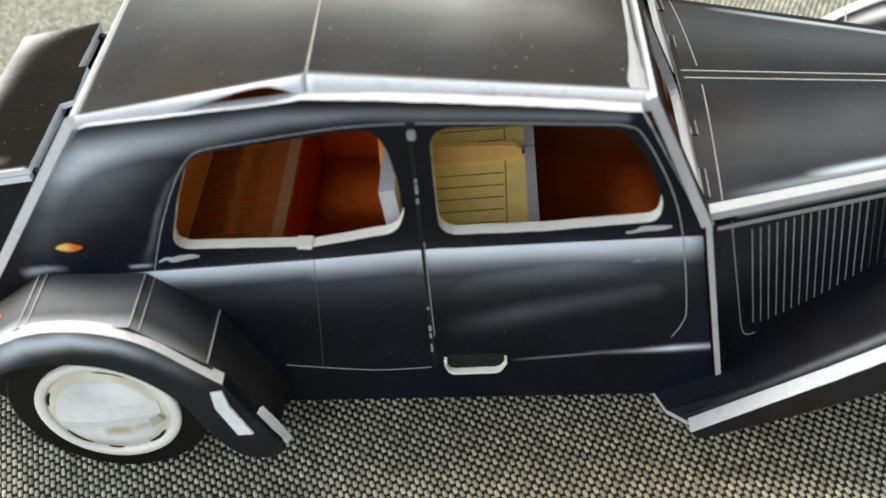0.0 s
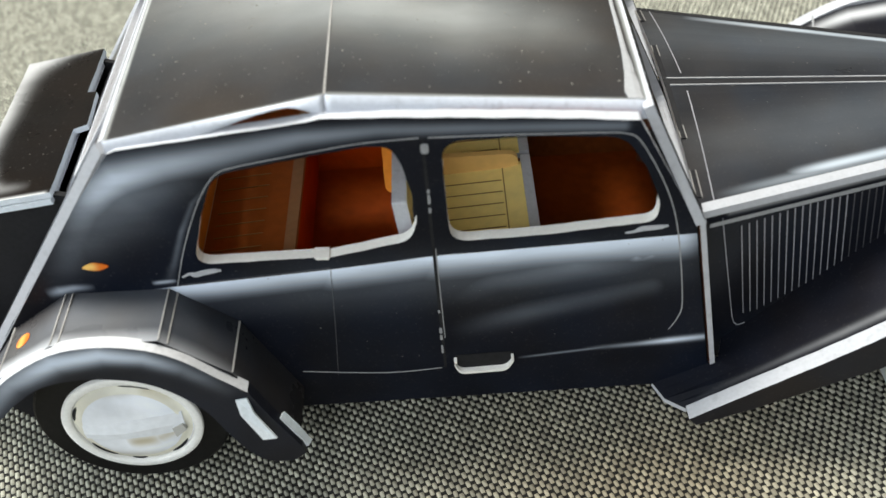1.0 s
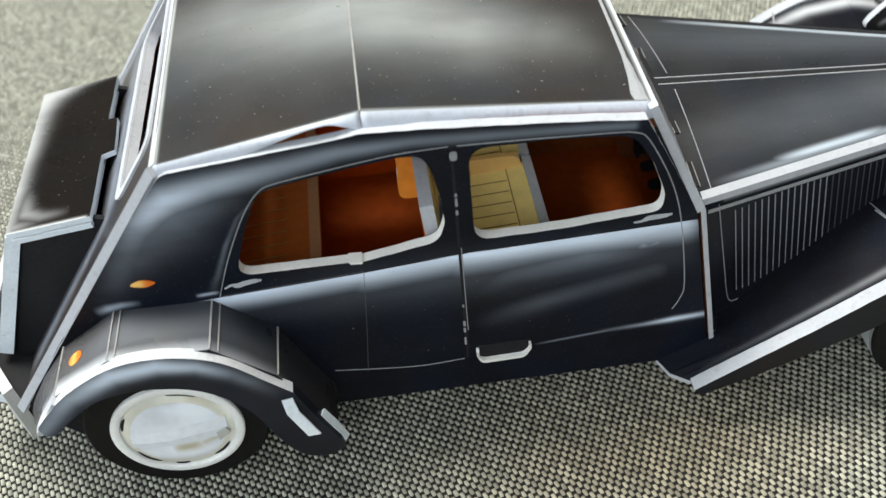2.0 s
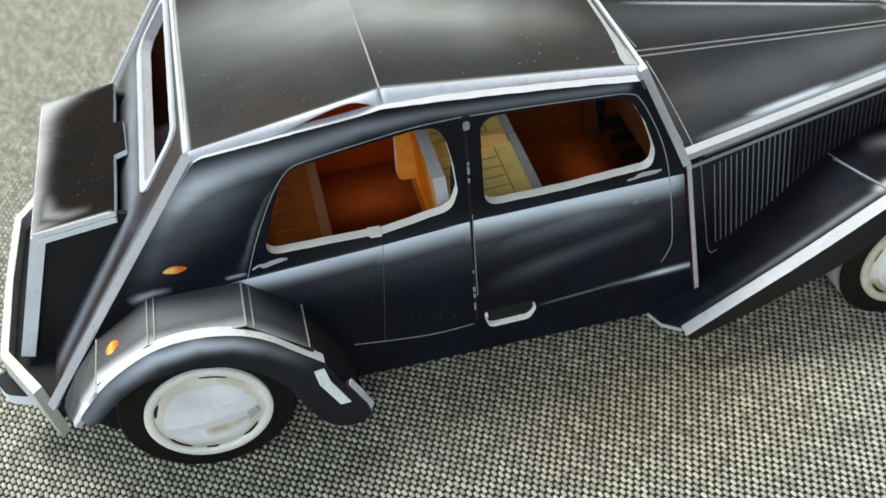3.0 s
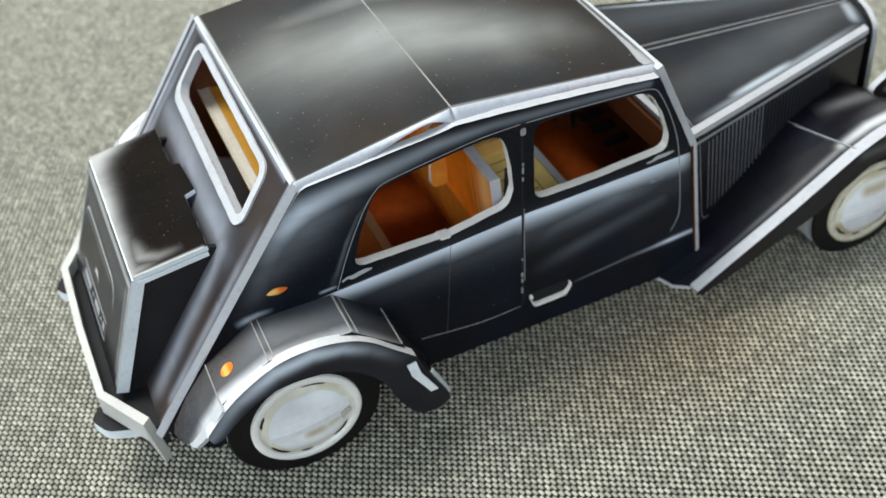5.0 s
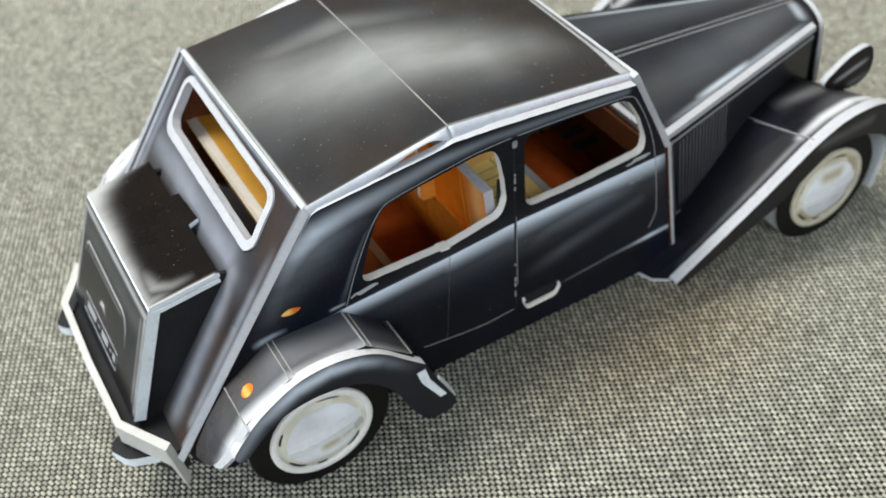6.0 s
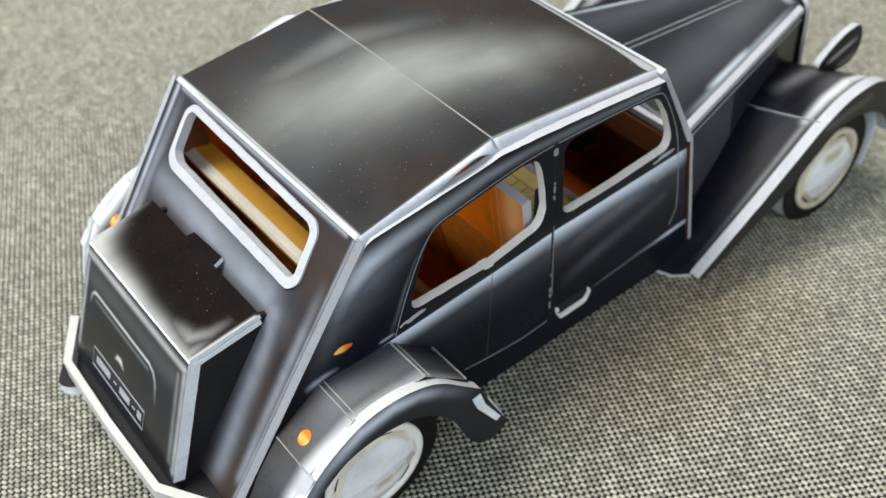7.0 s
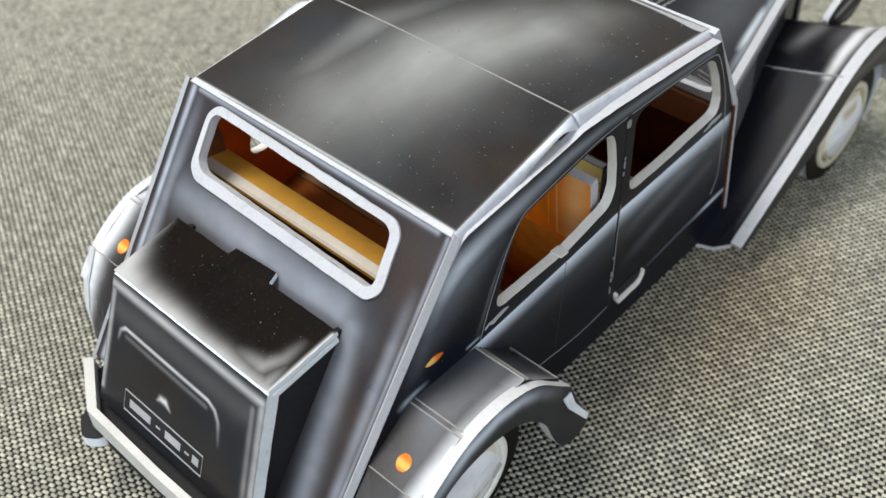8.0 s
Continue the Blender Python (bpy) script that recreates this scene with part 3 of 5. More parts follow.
def roof(x0, z0, d0, x1, z1, d1, mat, name, gap):
    rows = []
    for k in range(ROOF_ROWS + 1):
        t = k / ROOF_ROWS
        x, z, d = x0 + (x1 - x0) * t, z0 + (z1 - z0) * t, d0 + (d1 - d0) * t
        w = gap[0] + (gap[1] - gap[0]) * t
        drop = 2.0 + x1 * 0.012 if x > 0 else 2.0 + 0.8 * max(0, (x + 8) / 8) - 2.4 * ease((x + 28) / 19) * ease((-0.2 - x) / 7.5)
        rows.append([Vector((x, YC - d - w, z - drop)), Vector((x, YC - d, z)), *[Vector((x, YC + d * q, z + 0.5 * (1 - q * q))) for q in (-0.6, -0.2, 0.2, 0.6)], Vector((x, YC + d, z)), Vector((x, YC + d + w, z - drop))])
    bm = bmesh.new()
    top = [[bm.verts.new(p) for p in row] for row in rows]
    low = [[bm.verts.new(p + Vector((0, (YC - p.y) * 0.03, -0.7))) for p in row] for row in rows]
    c = len(rows[0])
    for i in range(ROOF_ROWS):
        for j in range(c - 1):
            bm.faces.new((top[i][j], top[i][j + 1], top[i + 1][j + 1], top[i + 1][j])).material_index = 1 if j in (0, c - 2) else 0
            bm.faces.new((low[i][j], low[i][j + 1], low[i + 1][j + 1], low[i + 1][j])).material_index = 2
    ring = [(0, j) for j in range(c)] + [(i, c - 1) for i in range(1, ROOF_ROWS + 1)] + [(ROOF_ROWS, j) for j in range(c - 2, -1, -1)] + [(i, 0) for i in range(ROOF_ROWS - 1, 0, -1)]
    for (i, j), (k, m) in zip(ring, ring[1:] + ring[:1]):
        bm.faces.new((top[i][j], top[k][m], low[k][m], low[i][j])).material_index = 1
    for e in bm.edges:
        e.smooth = len({f.material_index for f in e.link_faces}) == 1 and e.calc_face_angle(0) < 0.5
    sheet = part(name, bm, [mat, FLAP, SHELF], car, "black printed roof sheet with white folded edges")
    for f in sheet.data.polygons:
        f.use_smooth = f.material_index == 1
    return sheet


roof(-47.0, 100.4, 48.0, -0.1, 106.6, 45.6, ROOF_R, "roof_sheet", (1.6, 2.6))
roof(0.1, 106.6, 45.6, 66.5, 99.2, 44.4, ROOF_F, "roof_sheet", (2.4, 3.0))
ribbon("roof_crease", [(-45.4, 0), (-20, 0), (20, 0), (45.4, 0)], 0.45, lambda y, x: Vector((x, YC + y, 106.62 + 0.5 * (1 - (y / 45.6) ** 2))), (0, 0, 0.12), FOLD, car, "thin pale crease between the roof sheets")

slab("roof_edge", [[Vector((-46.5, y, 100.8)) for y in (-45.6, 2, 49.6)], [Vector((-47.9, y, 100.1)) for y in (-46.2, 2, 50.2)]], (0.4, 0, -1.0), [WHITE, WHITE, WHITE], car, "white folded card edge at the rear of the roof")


def roof_top(x, y):
    return Vector((x, y, 99.2 + (66.5 - x) * 0.1114 + 0.5 * (1 - ((y - YC) / 44.6) ** 2) + 0.2))


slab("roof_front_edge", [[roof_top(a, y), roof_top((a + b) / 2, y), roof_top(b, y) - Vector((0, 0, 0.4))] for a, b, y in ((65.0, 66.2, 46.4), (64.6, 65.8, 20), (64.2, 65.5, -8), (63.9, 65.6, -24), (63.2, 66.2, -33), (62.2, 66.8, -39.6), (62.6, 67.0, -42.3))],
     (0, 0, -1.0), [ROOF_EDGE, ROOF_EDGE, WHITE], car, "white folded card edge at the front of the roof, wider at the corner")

# slanted rear panel with its window
RN = Vector((-0.8114, 0, 0.5845))  # outward
RD = Vector((-0.5845, 0, -0.8114))  # down the slope
R0 = Vector((-46.8, 0, 100.6))


def rear_at(y, q, lift=0.0):
    return R0 + RD * q + RN * lift + Vector((0, y, 0))


rear_hole = rounded([(36.6, 5.2), (-28.2, 6.4), (-30.4, 8.2), (-31.3, 21.0), (-29.4, 22.8), (35.0, 21.4), (37.8, 18.8), (38.2, 7.4)], 1.4, 3)
rear = card("rear_panel", [(51.4, 0.4), (-46.0, 0.4), (-46.2, 88.5), (51.9, 88.5)], rear_at, -RN * 2.4, [REAR, WHITE, RUST], car, [rear_hole], "black printed slanted rear panel")
frame_out = rounded([(36.6, 2.7), (-30.4, 4.3), (-33.2, 7.0), (-34.1, 22.0), (-30.8, 25.8), (36.6, 24.6), (39.7, 21.6), (39.8, 6.2)], 1.8, 3)
card("rear_window_frame", frame_out, lambda y, q: rear_at(y, q, 0.7), -RN * 0.65, [WHITE, WHITE, WHITE], rear, [rear_hole], "white card frame round the rear window")

for s in (-1, 1):
    side = lambda d, q, lift, s=s: rear_at(YC + s * d, q, lift) if s < 0 else rear_at(YC + s * (d + 1.4), q, lift - 0.6)
    slab("corner_strip", [[side(49.1, 0.6 + k * 11.2, 1.2), side(50.1, 1.6 + k * 11.2, -0.9)] for k in range(9)], (0.9, -s * 0.9, -0.3), [WHITE, WHITE, WHITE], rear, "white bevelled card edge down the rear corner")

# luggage trunk
trunk_l = Vector((-70.4, 0, 74.2))
LU, LN = (Vector((-92.4, 0, 71.2)) - trunk_l).normalized(), None
LN = Vector((LU.z, 0, -LU.x)).normalized()
LN = LN if LN.z > 0 else -LN
lid_at = lambda y, q: trunk_l + LU * q + Vector((0, y, 0))
lid = card("trunk_lid", [(34.5, 0), (13, 0), (12.5, -2.6), (-2.5, -3.4), (-3.5, 0), (-28.6, 0), (-28.2, 22.2), (33.8, 22.2)], lid_at, -LN * 1.6, [LID, PAPER, BLACK], car, label="dark printed trunk lid with pale airbrushed border")
slab("lid_edge", [[lid_at(-28.9, 0.5) - LN * 1.9, lid_at(34.6, 0.5) - LN * 1.9], [lid_at(-28.6, 21.4) - LN * 1.9, lid_at(34.2, 21.4) - LN * 1.9]], -LN * 1.5, [PAPER, PAPER, BLACK], lid, "white cut edge under the lid")
B0, B1 = Vector((-92.8, 0, 70.4)), Vector((-107.6, 0, 31.0))
BU = (B1 - B0).normalized()
BN = Vector((BU.z, 0, -BU.x))
BN = BN if BN.x < 0 else -BN
back_at = lambda y, q: B0 + BU * q + Vector((0, y, 0))
back = card("trunk_back", [(33.6, 0), (-28.2, 0), (-29.6, 42), (35.4, 42)], back_at, -BN * 3.8, [BACK, PAPER, BLACK], car, label="black printed trunk back with pale edges")
plate_y, plate_q = (24.2, -9.6), (31.8, 38.4)
ribbon("number_plate", [(plate_y[0], plate_q[0]), (plate_y[1], plate_q[0]), (plate_y[1], plate_q[1]), (plate_y[0], plate_q[1])], 0.45, back_at, BN * 0.12, LINE, back, "black plate with a thin pale border and pale bars", True)
for a, b in ((21.8, 12.4), (10.0, 8.2), (6.0, -0.6), (-2.4, -4.2), (-5.6, -8.2)):
    h = 3.4 if a - b > 2 else 0.8
    ribbon("plate_bar", [(a, 35.1), (b, 35.1)], h * 0.72, back_at, BN * 0.12, LINE, back, "pale bar")
for y in (-27.2, 32.4):
    s = -1 if y < 0 else 1
    card("trunk_side", [(-70, 72.2), (-90.2, 68.6), (-105.6, 27.5), (-99.0, 27.0), (-66, 71)], lambda x, z, y=y: Vector((x, y, z)), (0, -s * 1.6, 0), [BLACK, BLACK, BLACK], car, label="matt black trunk side")

card("rear_valance", [(-112.4, 29), (-112.4, -25), (-102.5, -44.0), (-97, -44.0), (-97, 48.0), (-102.5, 48.0)], lambda x, y: Vector((x, y, 27.2)), (0, 0, -9.0), [BLACK, BLACK, BLACK], car, label="black card floor between trunk and bumper")

# windscreen sheet and bulkhead: one bent card whose white edge shows down the flank
S0, S1 = Vector((67.4, 0, 99.6)), Vector((80.6, 0, 69.4))
SU = (S1 - S0).normalized()
SN = Vector((-SU.z, 0, SU.x))
SN = SN if SN.x > 0 else -SN
screen_at = lambda y, q: S0 + SU * q + Vector((0, y + YC, 0))
card("windscreen_sheet", [(47.0, 0), (50.9, 33), (46.6, 33.2), (46.4, 37.4), (-46.4, 37.4), (-46.6, 33.2), (-50.9, 33), (-47.0, 0)], screen_at, -SN * 2.2, [BLACK, WHITE, WHITE], car,
              [rounded([(42, 6), (43.8, 32), (2.5, 33), (2.5, 6)], 5, 5), rounded([(-2.5, 6), (-2.5, 33), (-43.8, 32), (-42, 6)], 5, 5)], "windscreen card with white edges and two openings")
W1 = Vector((88.6, 0, 19.5))
WU = (W1 - S1).normalized()
WN = Vector((-WU.z, 0, WU.x))
WN = WN if WN.x > 0 else -WN
card("bulkhead", [(50.9, 0), (50.6, 50), (49.8, 57), (-49.8, 57), (-50.6, 50), (-50.9, 0)], lambda y, q: S1 + WU * q + Vector((0, y + YC, 0)), -WN * 1.3, [BLACK, WHITE, DASH, BLACK], car, [[(41, 8), (41, 54.9), (-43.6, 54.9), (-43.6, 8)]], label="bulkhead card with a white edge")

# black strips added to close and darken the gap inside the front pillars
for s in (-1, 1):
    card("pillar_gap_strip", [(66.0, 93.0), (69.2, 93.0), (80.4, 69.4), (84.4, 45), (88.2, 20), (88.0, 14), (83.5, 14), (79.6, 45), (75.6, 69.4)], lambda x, z, s=s: Vector((x, YC + s * 47.3, z)), (0, -s * 0.8, 0), [BLACK, BLACK, BLACK], car, label="black strip added to fill the gap inside the front pillar")

# bonnet
def hood_line(x):
    """The bonnet's middle line and half width at x: skewed to fit the camera's view."""
    t = (x - 79.5) / 94.0
    return -0.3 - 5.3 * t, 44.8 - 28.8 * t


def hood_point(x, k):
    """k from -1 (near edge) to 1 (far edge)."""
    t = (x - 79.5) / 94.0
    y, d = hood_line(x)
    edge, mid = 69.6 - 0.2 * t, 74.2 - 2.6 * t
    x2 = x + 3.6 * max(0, t) ** 6 * (1 - k * k)
    return Vector((x2, y + k * d, mid - (mid - edge) * k * k))


def hood_at(x, y):
    """A point y millimetres off the middle line."""
    return hood_point(x, y / hood_line(x)[1])


rows = [[hood_point(79.8 + (172.2 - 79.8) * i / 20, -1 + j / 8) for j in range(17)] for i in range(21)]
hood = slab("hood", rows, (0, 0, -1.6), [HOOD, WHITE, BLACK], car, "black printed bonnet with pale airbrushed edges")
for y0 in (-1.5, 1.6):
    ribbon("hood_hinge", [(80.8 + (171.5 - 80.8) * i / 12, y0 * (1 - 0.3 * i / 12)) for i in range(13)], 0.4, hood_at, (0, 0, 0.25), LINE, hood, "pale line beside the bonnet hinge")
ribbon("hood_hinge", [(80.8 + (171.5 - 80.8) * i / 12, 0) for i in range(13)], 2.0, hood_at, (0, 0, 0.12), BLACK, hood, "dark bonnet hinge strip")
for ends in ((4, 43), (-4, -43)):
    k = [ends[0] + (ends[1] - ends[0]) * i / 8 for i in range(9)]
    ribbon("hood_seam", [(85.1 - 0.03 * abs(y), y) for y in k], 0.25, hood_at, (0, 0, 0.1), LOUVRE_LINE, hood, "fine printed line")
for y0, y1 in ((-22.5, 18.0), (-33, -41), (34, 42)):
    ribbon("hood_slot", [(80.5, y0), (80.5, (y0 + y1) / 2), (80.5, y1)], 1.3, hood_at, (0, 0, 0.3), BLACK, hood, "dark slot at the rear of the bonnet")
    for x in (79.9, 81.3):
        ribbon("slot_edge", [(x, y0), (x, y1)], 0.22, hood_at, (0, 0, 0.42), FOLD, hood, "pale cut edge of the slot")

LOUVRES = 34
for s in (-1, 1):
    def side_at(x, z, s=s, lift=0.0):
        y, d = hood_line(x)
        return Vector((x, y + s * (d - 0.3 + lift), z))
    slab("hood_edge", [[side_at(x, 70.1, lift=-1.3) for x in (80.8, 110, 140, 171.4)], [side_at(x, 69.5, lift=1.0) for x in (80.8, 110, 140, 171.4)], [side_at(x, 67.7, lift=1.3) for x in (80.8, 110, 140, 171.4)]], (0, -s * 0.8, -0.5),
                 [WHITE, WHITE, WHITE] if s < 0 else [BLACK, BLACK, BLACK], car, "folded card edge along the bonnet")
    flat = card("hood_side", [(81.5, 68.4), (172.2, 68.4), (174.6, 40), (134, 36), (89.0, 15)], side_at, (0, -s * 1.4, 0), [HOOD_SIDE, WHITE, BLACK], car, label="black printed bonnet side with louvre lines")
    ribbon("trim_line", [(83, 64.5), (171.6, 64.8)], 1.1, lambda x, z: side_at(x, z, lift=0.8), (0, s * 0.15, 0), LINE, flat, "pale grey trim line")
    ribbon("louvre_border", spline([(86.2, 65.2), (91, 41), (94.0, 27.6), (97.2, 26.4)], 4, False), 0.25, lambda x, z: side_at(x, z, lift=0.1), (0, s * 0.12, 0), LOUVRE_LINE, flat, "fine printed border line")
    for i in range(LOUVRES):
        x = 91.3 + 1.88 * i
        low = max(32.6 + max(0, i - 2) * 0.72, 30) if i < 17 else 43.4 + (i - 17) * 0.45
        low = min(low, 52)
        low -= 2.2
        lean = (60.6 - low) * 0.16
        ribbon("louvre", [(x, 61.4 + min(i, 8) * 0.2), (x + lean, low)], [0.32, 0.22], lambda a, b: side_at(a, b, lift=0.1), (0, s * 0.14, 0), LOUVRE_LINE if i < 15 else FAINT, flat)

grille_shape = spline([(-15.6, 36), (-16.0, 55), (-15.7, 67.2), (-9, 71.2), (0, 72.6), (9, 71.2), (15.7, 67.2), (16.0, 55), (15.6, 36)], 5, False)
card("grille", grille_shape, lambda y, z: Vector((175.4 + 3.2 * (1 - (y / 16) ** 2) + 0.12 * (66 - z), y - 5.4, z)), (2.2, 0, 0), [BLACK, WHITE, GREY], car, label="radiator grille card with a white edge")

# front wings
for s in (-1, 1):
    def fp(x, d, z, s=s):
        return Vector((x, YC + s * d, z))
    inn = 2.5 if s < 0 else 6.5
    slope = [[fp(73, 49.6, 13.4), fp(75.5, 55, 13.0), fp(80, 59.0, 13.6)], [fp(89.4, 49.2, 21.6), fp(91.2, 54.2, 21.3), fp(95.6, 59.0, 23.8)], [fp(92, 44 - inn, 23.0), fp(93.5, 54, 22.6), fp(98, 59.0, 25.2)], [fp(113, 38.5 - inn, 35.8), fp(114, 52, 35.6), fp(116, 59.0, 36.2)],
             [fp(133.6, 35.5 - inn * 1.7, 47.8), fp(136.5, 50, 50.0), fp(139.6, 59.0, 51.4)]]
    slope = [[row[0], row[0].lerp(row[1], 0.5), row[1], row[1].lerp(row[2], 0.5), row[2]] for row in slope]
    top = slab("front_wing_slope", slope, (0, 0, -1.4), [FENDER_F, WHITE, WHITE], car, "black printed sloping front wing")
    crest = [[fp(133.6, 35.5 - inn * 1.7, 47.8), fp(139.6, 59.0, 51.4)], [fp(148, 30.0 - inn * 2, 50.0), fp(149, 59.0, 55.4)], [fp(162, 26.5 - inn * 2, 50.2), fp(162, 59.0, 57.2)], [fp(172, 24 - inn * 2, 44.0), fp(172, 59.0, 55.4)], [fp(181, 27, 36.0), fp(181, 59.0, 48.5)], [fp(187, 27, 26), fp(187.5, 59.0, 37)]]
    crest = [[r[0].lerp(r[1], q) for q in (0, 0.25, 0.5, 0.75, 1)] for r in crest]
    slab("front_wing_top", crest, (0, 0, -1.4), [FENDER_F, WHITE, WHITE], car, "black printed front wing top with a pale band")
    slab("wing_nose", [[fp(184.6, d, 36.0) for d in (40, 50, 58.6)], [fp(184.2, d, 22.0) for d in (40, 50, 58.4)], [fp(183.0, d, 8.0) for d in (43, 51, 57.8)]], (1.2, 0, 0), [PAPER, PAPER, FENDER_F], car, "white inner face of the front wing's down-turned nose")
    ribbon("wing_fold", [(0, 0), (1, 0)], 0.6, lambda u, v: fp(134.2 + 5.5 * u, 36.8 + 23.6 * u, 48.2 + 3.6 * u) + Vector((v, 0, 0)), (0, 0, 0.2), LINE, top, "pale fold line across the wing")
    upper = spline([(80, 14.0), (98, 25.0), (116, 36.0), (132.5, 47.0), (140, 51.6), (150, 56.0), (161, 57.6), (171, 56.2), (180, 50.0), (187, 38), (189, 30)], 4, False)
    lower = spline([(185, 27), (182, 34), (173, 41.5), (161, 45.5), (149, 45.2), (138, 38.5), (126, 30.0), (116, 25.6), (98, 17.5), (82, 11.4)], 4, False)
    card("front_wing_side", upper + lower, lambda x, z, s=s: Vector((x, YC + s * 63.0, z + 0.4)), (0, -s * 4.2, 0), [FENDER_FO, WHITE, WHITE], car, label="black printed front wing side with a thick white edge")

# rear wings
WING = [(-97, 21), (-81.5, 49.2), (-66.3, 59.3), (-42.4, 58.9), (-28.3, 46.6), (-16.5, 20.5)]
for s in (-1, 1):
    def wp(x, d, z, s=s):
        return Vector((x, YC + s * d, z))
    tail = [[wp(-81.5, 50, 49.2), wp(-81.5, 58, 49.3), wp(-81.6, 66.6, 49.4)], [wp(-89.5, 50.6, 39.5), wp(-88.6, 58, 39.6), wp(-87.4, 65.2, 40.4)], [wp(-94.6, 51.2, 31.5), wp(-93.4, 57, 31.2), wp(-91.0, 62.4, 33.4)], [wp(-95.6, 52.4, 29.0), wp(-94.4, 56.4, 28.8), wp(-92.4, 60.2, 30.6)]]
    slab("wing_tail", tail, (1.2, 0, -0.6), [FENDER_R, WHITE, WHITE], car, "black printed tail facet of the rear wing")
    slab("tail_edge", [[wp(-81.8, 66.2, 49.9), wp(-81.8, 68.9, 49.6)], [wp(-87.8, 64.6, 40.8), wp(-87.6, 67.8, 40.4)], [wp(-91.4, 61.8, 33.8), wp(-91.2, 64.2, 33.4)], [wp(-92.6, 59.8, 31.0), wp(-92.4, 61.0, 30.8)]], (1.2, 0, -0.8), [WHITE, WHITE, WHITE], car, "white card edge down the tail of the rear wing")
    for (x0, z0), (x1, z1) in zip(WING[1:], WING[2:]):
        d1 = 66.5
        n = Vector((z0 - z1, 0, x1 - x0)).normalized()
        seg = [[wp(x0, 50, z0), wp(x0, d1, z0 + 0.2)], [wp(x1, 50, z1), wp(x1, d1, z1 + 0.2)]]
        seg = [[r[0].lerp(r[1], q) for q in (0, 0.25, 0.5, 0.75, 1)] for r in seg]
        fac = slab("wing_facet", seg, -n * 1.3, [FENDER_R, BLACK, WHITE], car, "black printed facet of the rear wing")
        if -90 < x0 < -25:
            for shift in (0.0, 1.7) if x0 > -80 and x0 < -40 else (0.0,):
                ribbon("wing_fold", [(50.2, 0), (66.2, 0)], 0.32, lambda d, v, x0=x0 + shift, z0=z0 - shift * (z0 - z1) / (x1 - x0): wp(x0 + v, d, z0 + 0.15), n * 0.25, FOLD, fac, "pale card fold between facets")
    upper = spline([(-87.6, 41.0), (-86.0, 43.5), (-78, 52.0), (-66, 59.2), (-55, 60.8), (-45, 58.9), (-38, 55), (-31.4, 48.6), (-25.2, 42.6)], 4, False)
    notch = [(-24.6, 41.0), (-22.8, 36.6), (-20.6, 31.4), (-19.0, 28.0), (-17.4, 24.6), (-15.8, 21.2)]
    lower = spline([(-15.2, 18.4), (-19.0, 15.8), (-25.0, 16.6), (-29, 21.0), (-32.4, 28), (-35.5, 35.8), (-40, 42.0), (-46, 47.0), (-53, 49.6), (-62, 50.4), (-71, 48.6), (-79, 43.0), (-83.5, 38.5), (-86.5, 38.0)], 4, False)
    wing = card("rear_wing_side", upper + notch + lower, lambda x, z, s=s: Vector((x, YC + s * 69.0, z)), (0, -s * 3.3, 0), [FENDER_RO, BAND_EDGE, WHITE], car, label="black printed rear wing side with a thick white arched edge")
    for f in wing.data.polygons:  # the cut edge is inked black ahead of the flap
        if f.material_index == 1 and f.center.x > -0.0252:
            f.material_index = 0
    slab("tab_flap", [[wp(-28.4, 69.3, 40.4), wp(-25.6, 69.5, 41.0)], [wp(-27.6, 71.0, 36.8), wp(-24.6, 70.4, 36.4)], [wp(-23.2, 73.6, 30.6), wp(-20.3, 72.2, 29.0)]], (0, -s * 0.7, -0.3), [PAPER, PAPER, PAPER], wing, "white card flap standing out from the wing")
    slab("tab_end", [[wp(-19.8, 67.2, 30.2), wp(-19.0, 65.0, 30.0)], [wp(-17.2, 67.4, 25.0), wp(-16.4, 65.0, 24.6)], [wp(-14.6, 67.2, 19.0), wp(-13.9, 65.2, 18.4)]], (-0.6, 0, -0.4), [PAPER, PAPER, PAPER], wing, "white chipped end of the wing card")
    card("reflector", [(math.cos(q * math.pi / 8), math.sin(q * math.pi / 8)) for q in range(16)], lambda u, v, s=s: wp(-76.8 + 1.9 * u, 57.6 + 2.0 * v, 52.6 + 1.9 * u * 0.66), (0, 0, -0.3), [ORANGE, ORANGE, ORANGE], wing, label="round orange printed reflector")

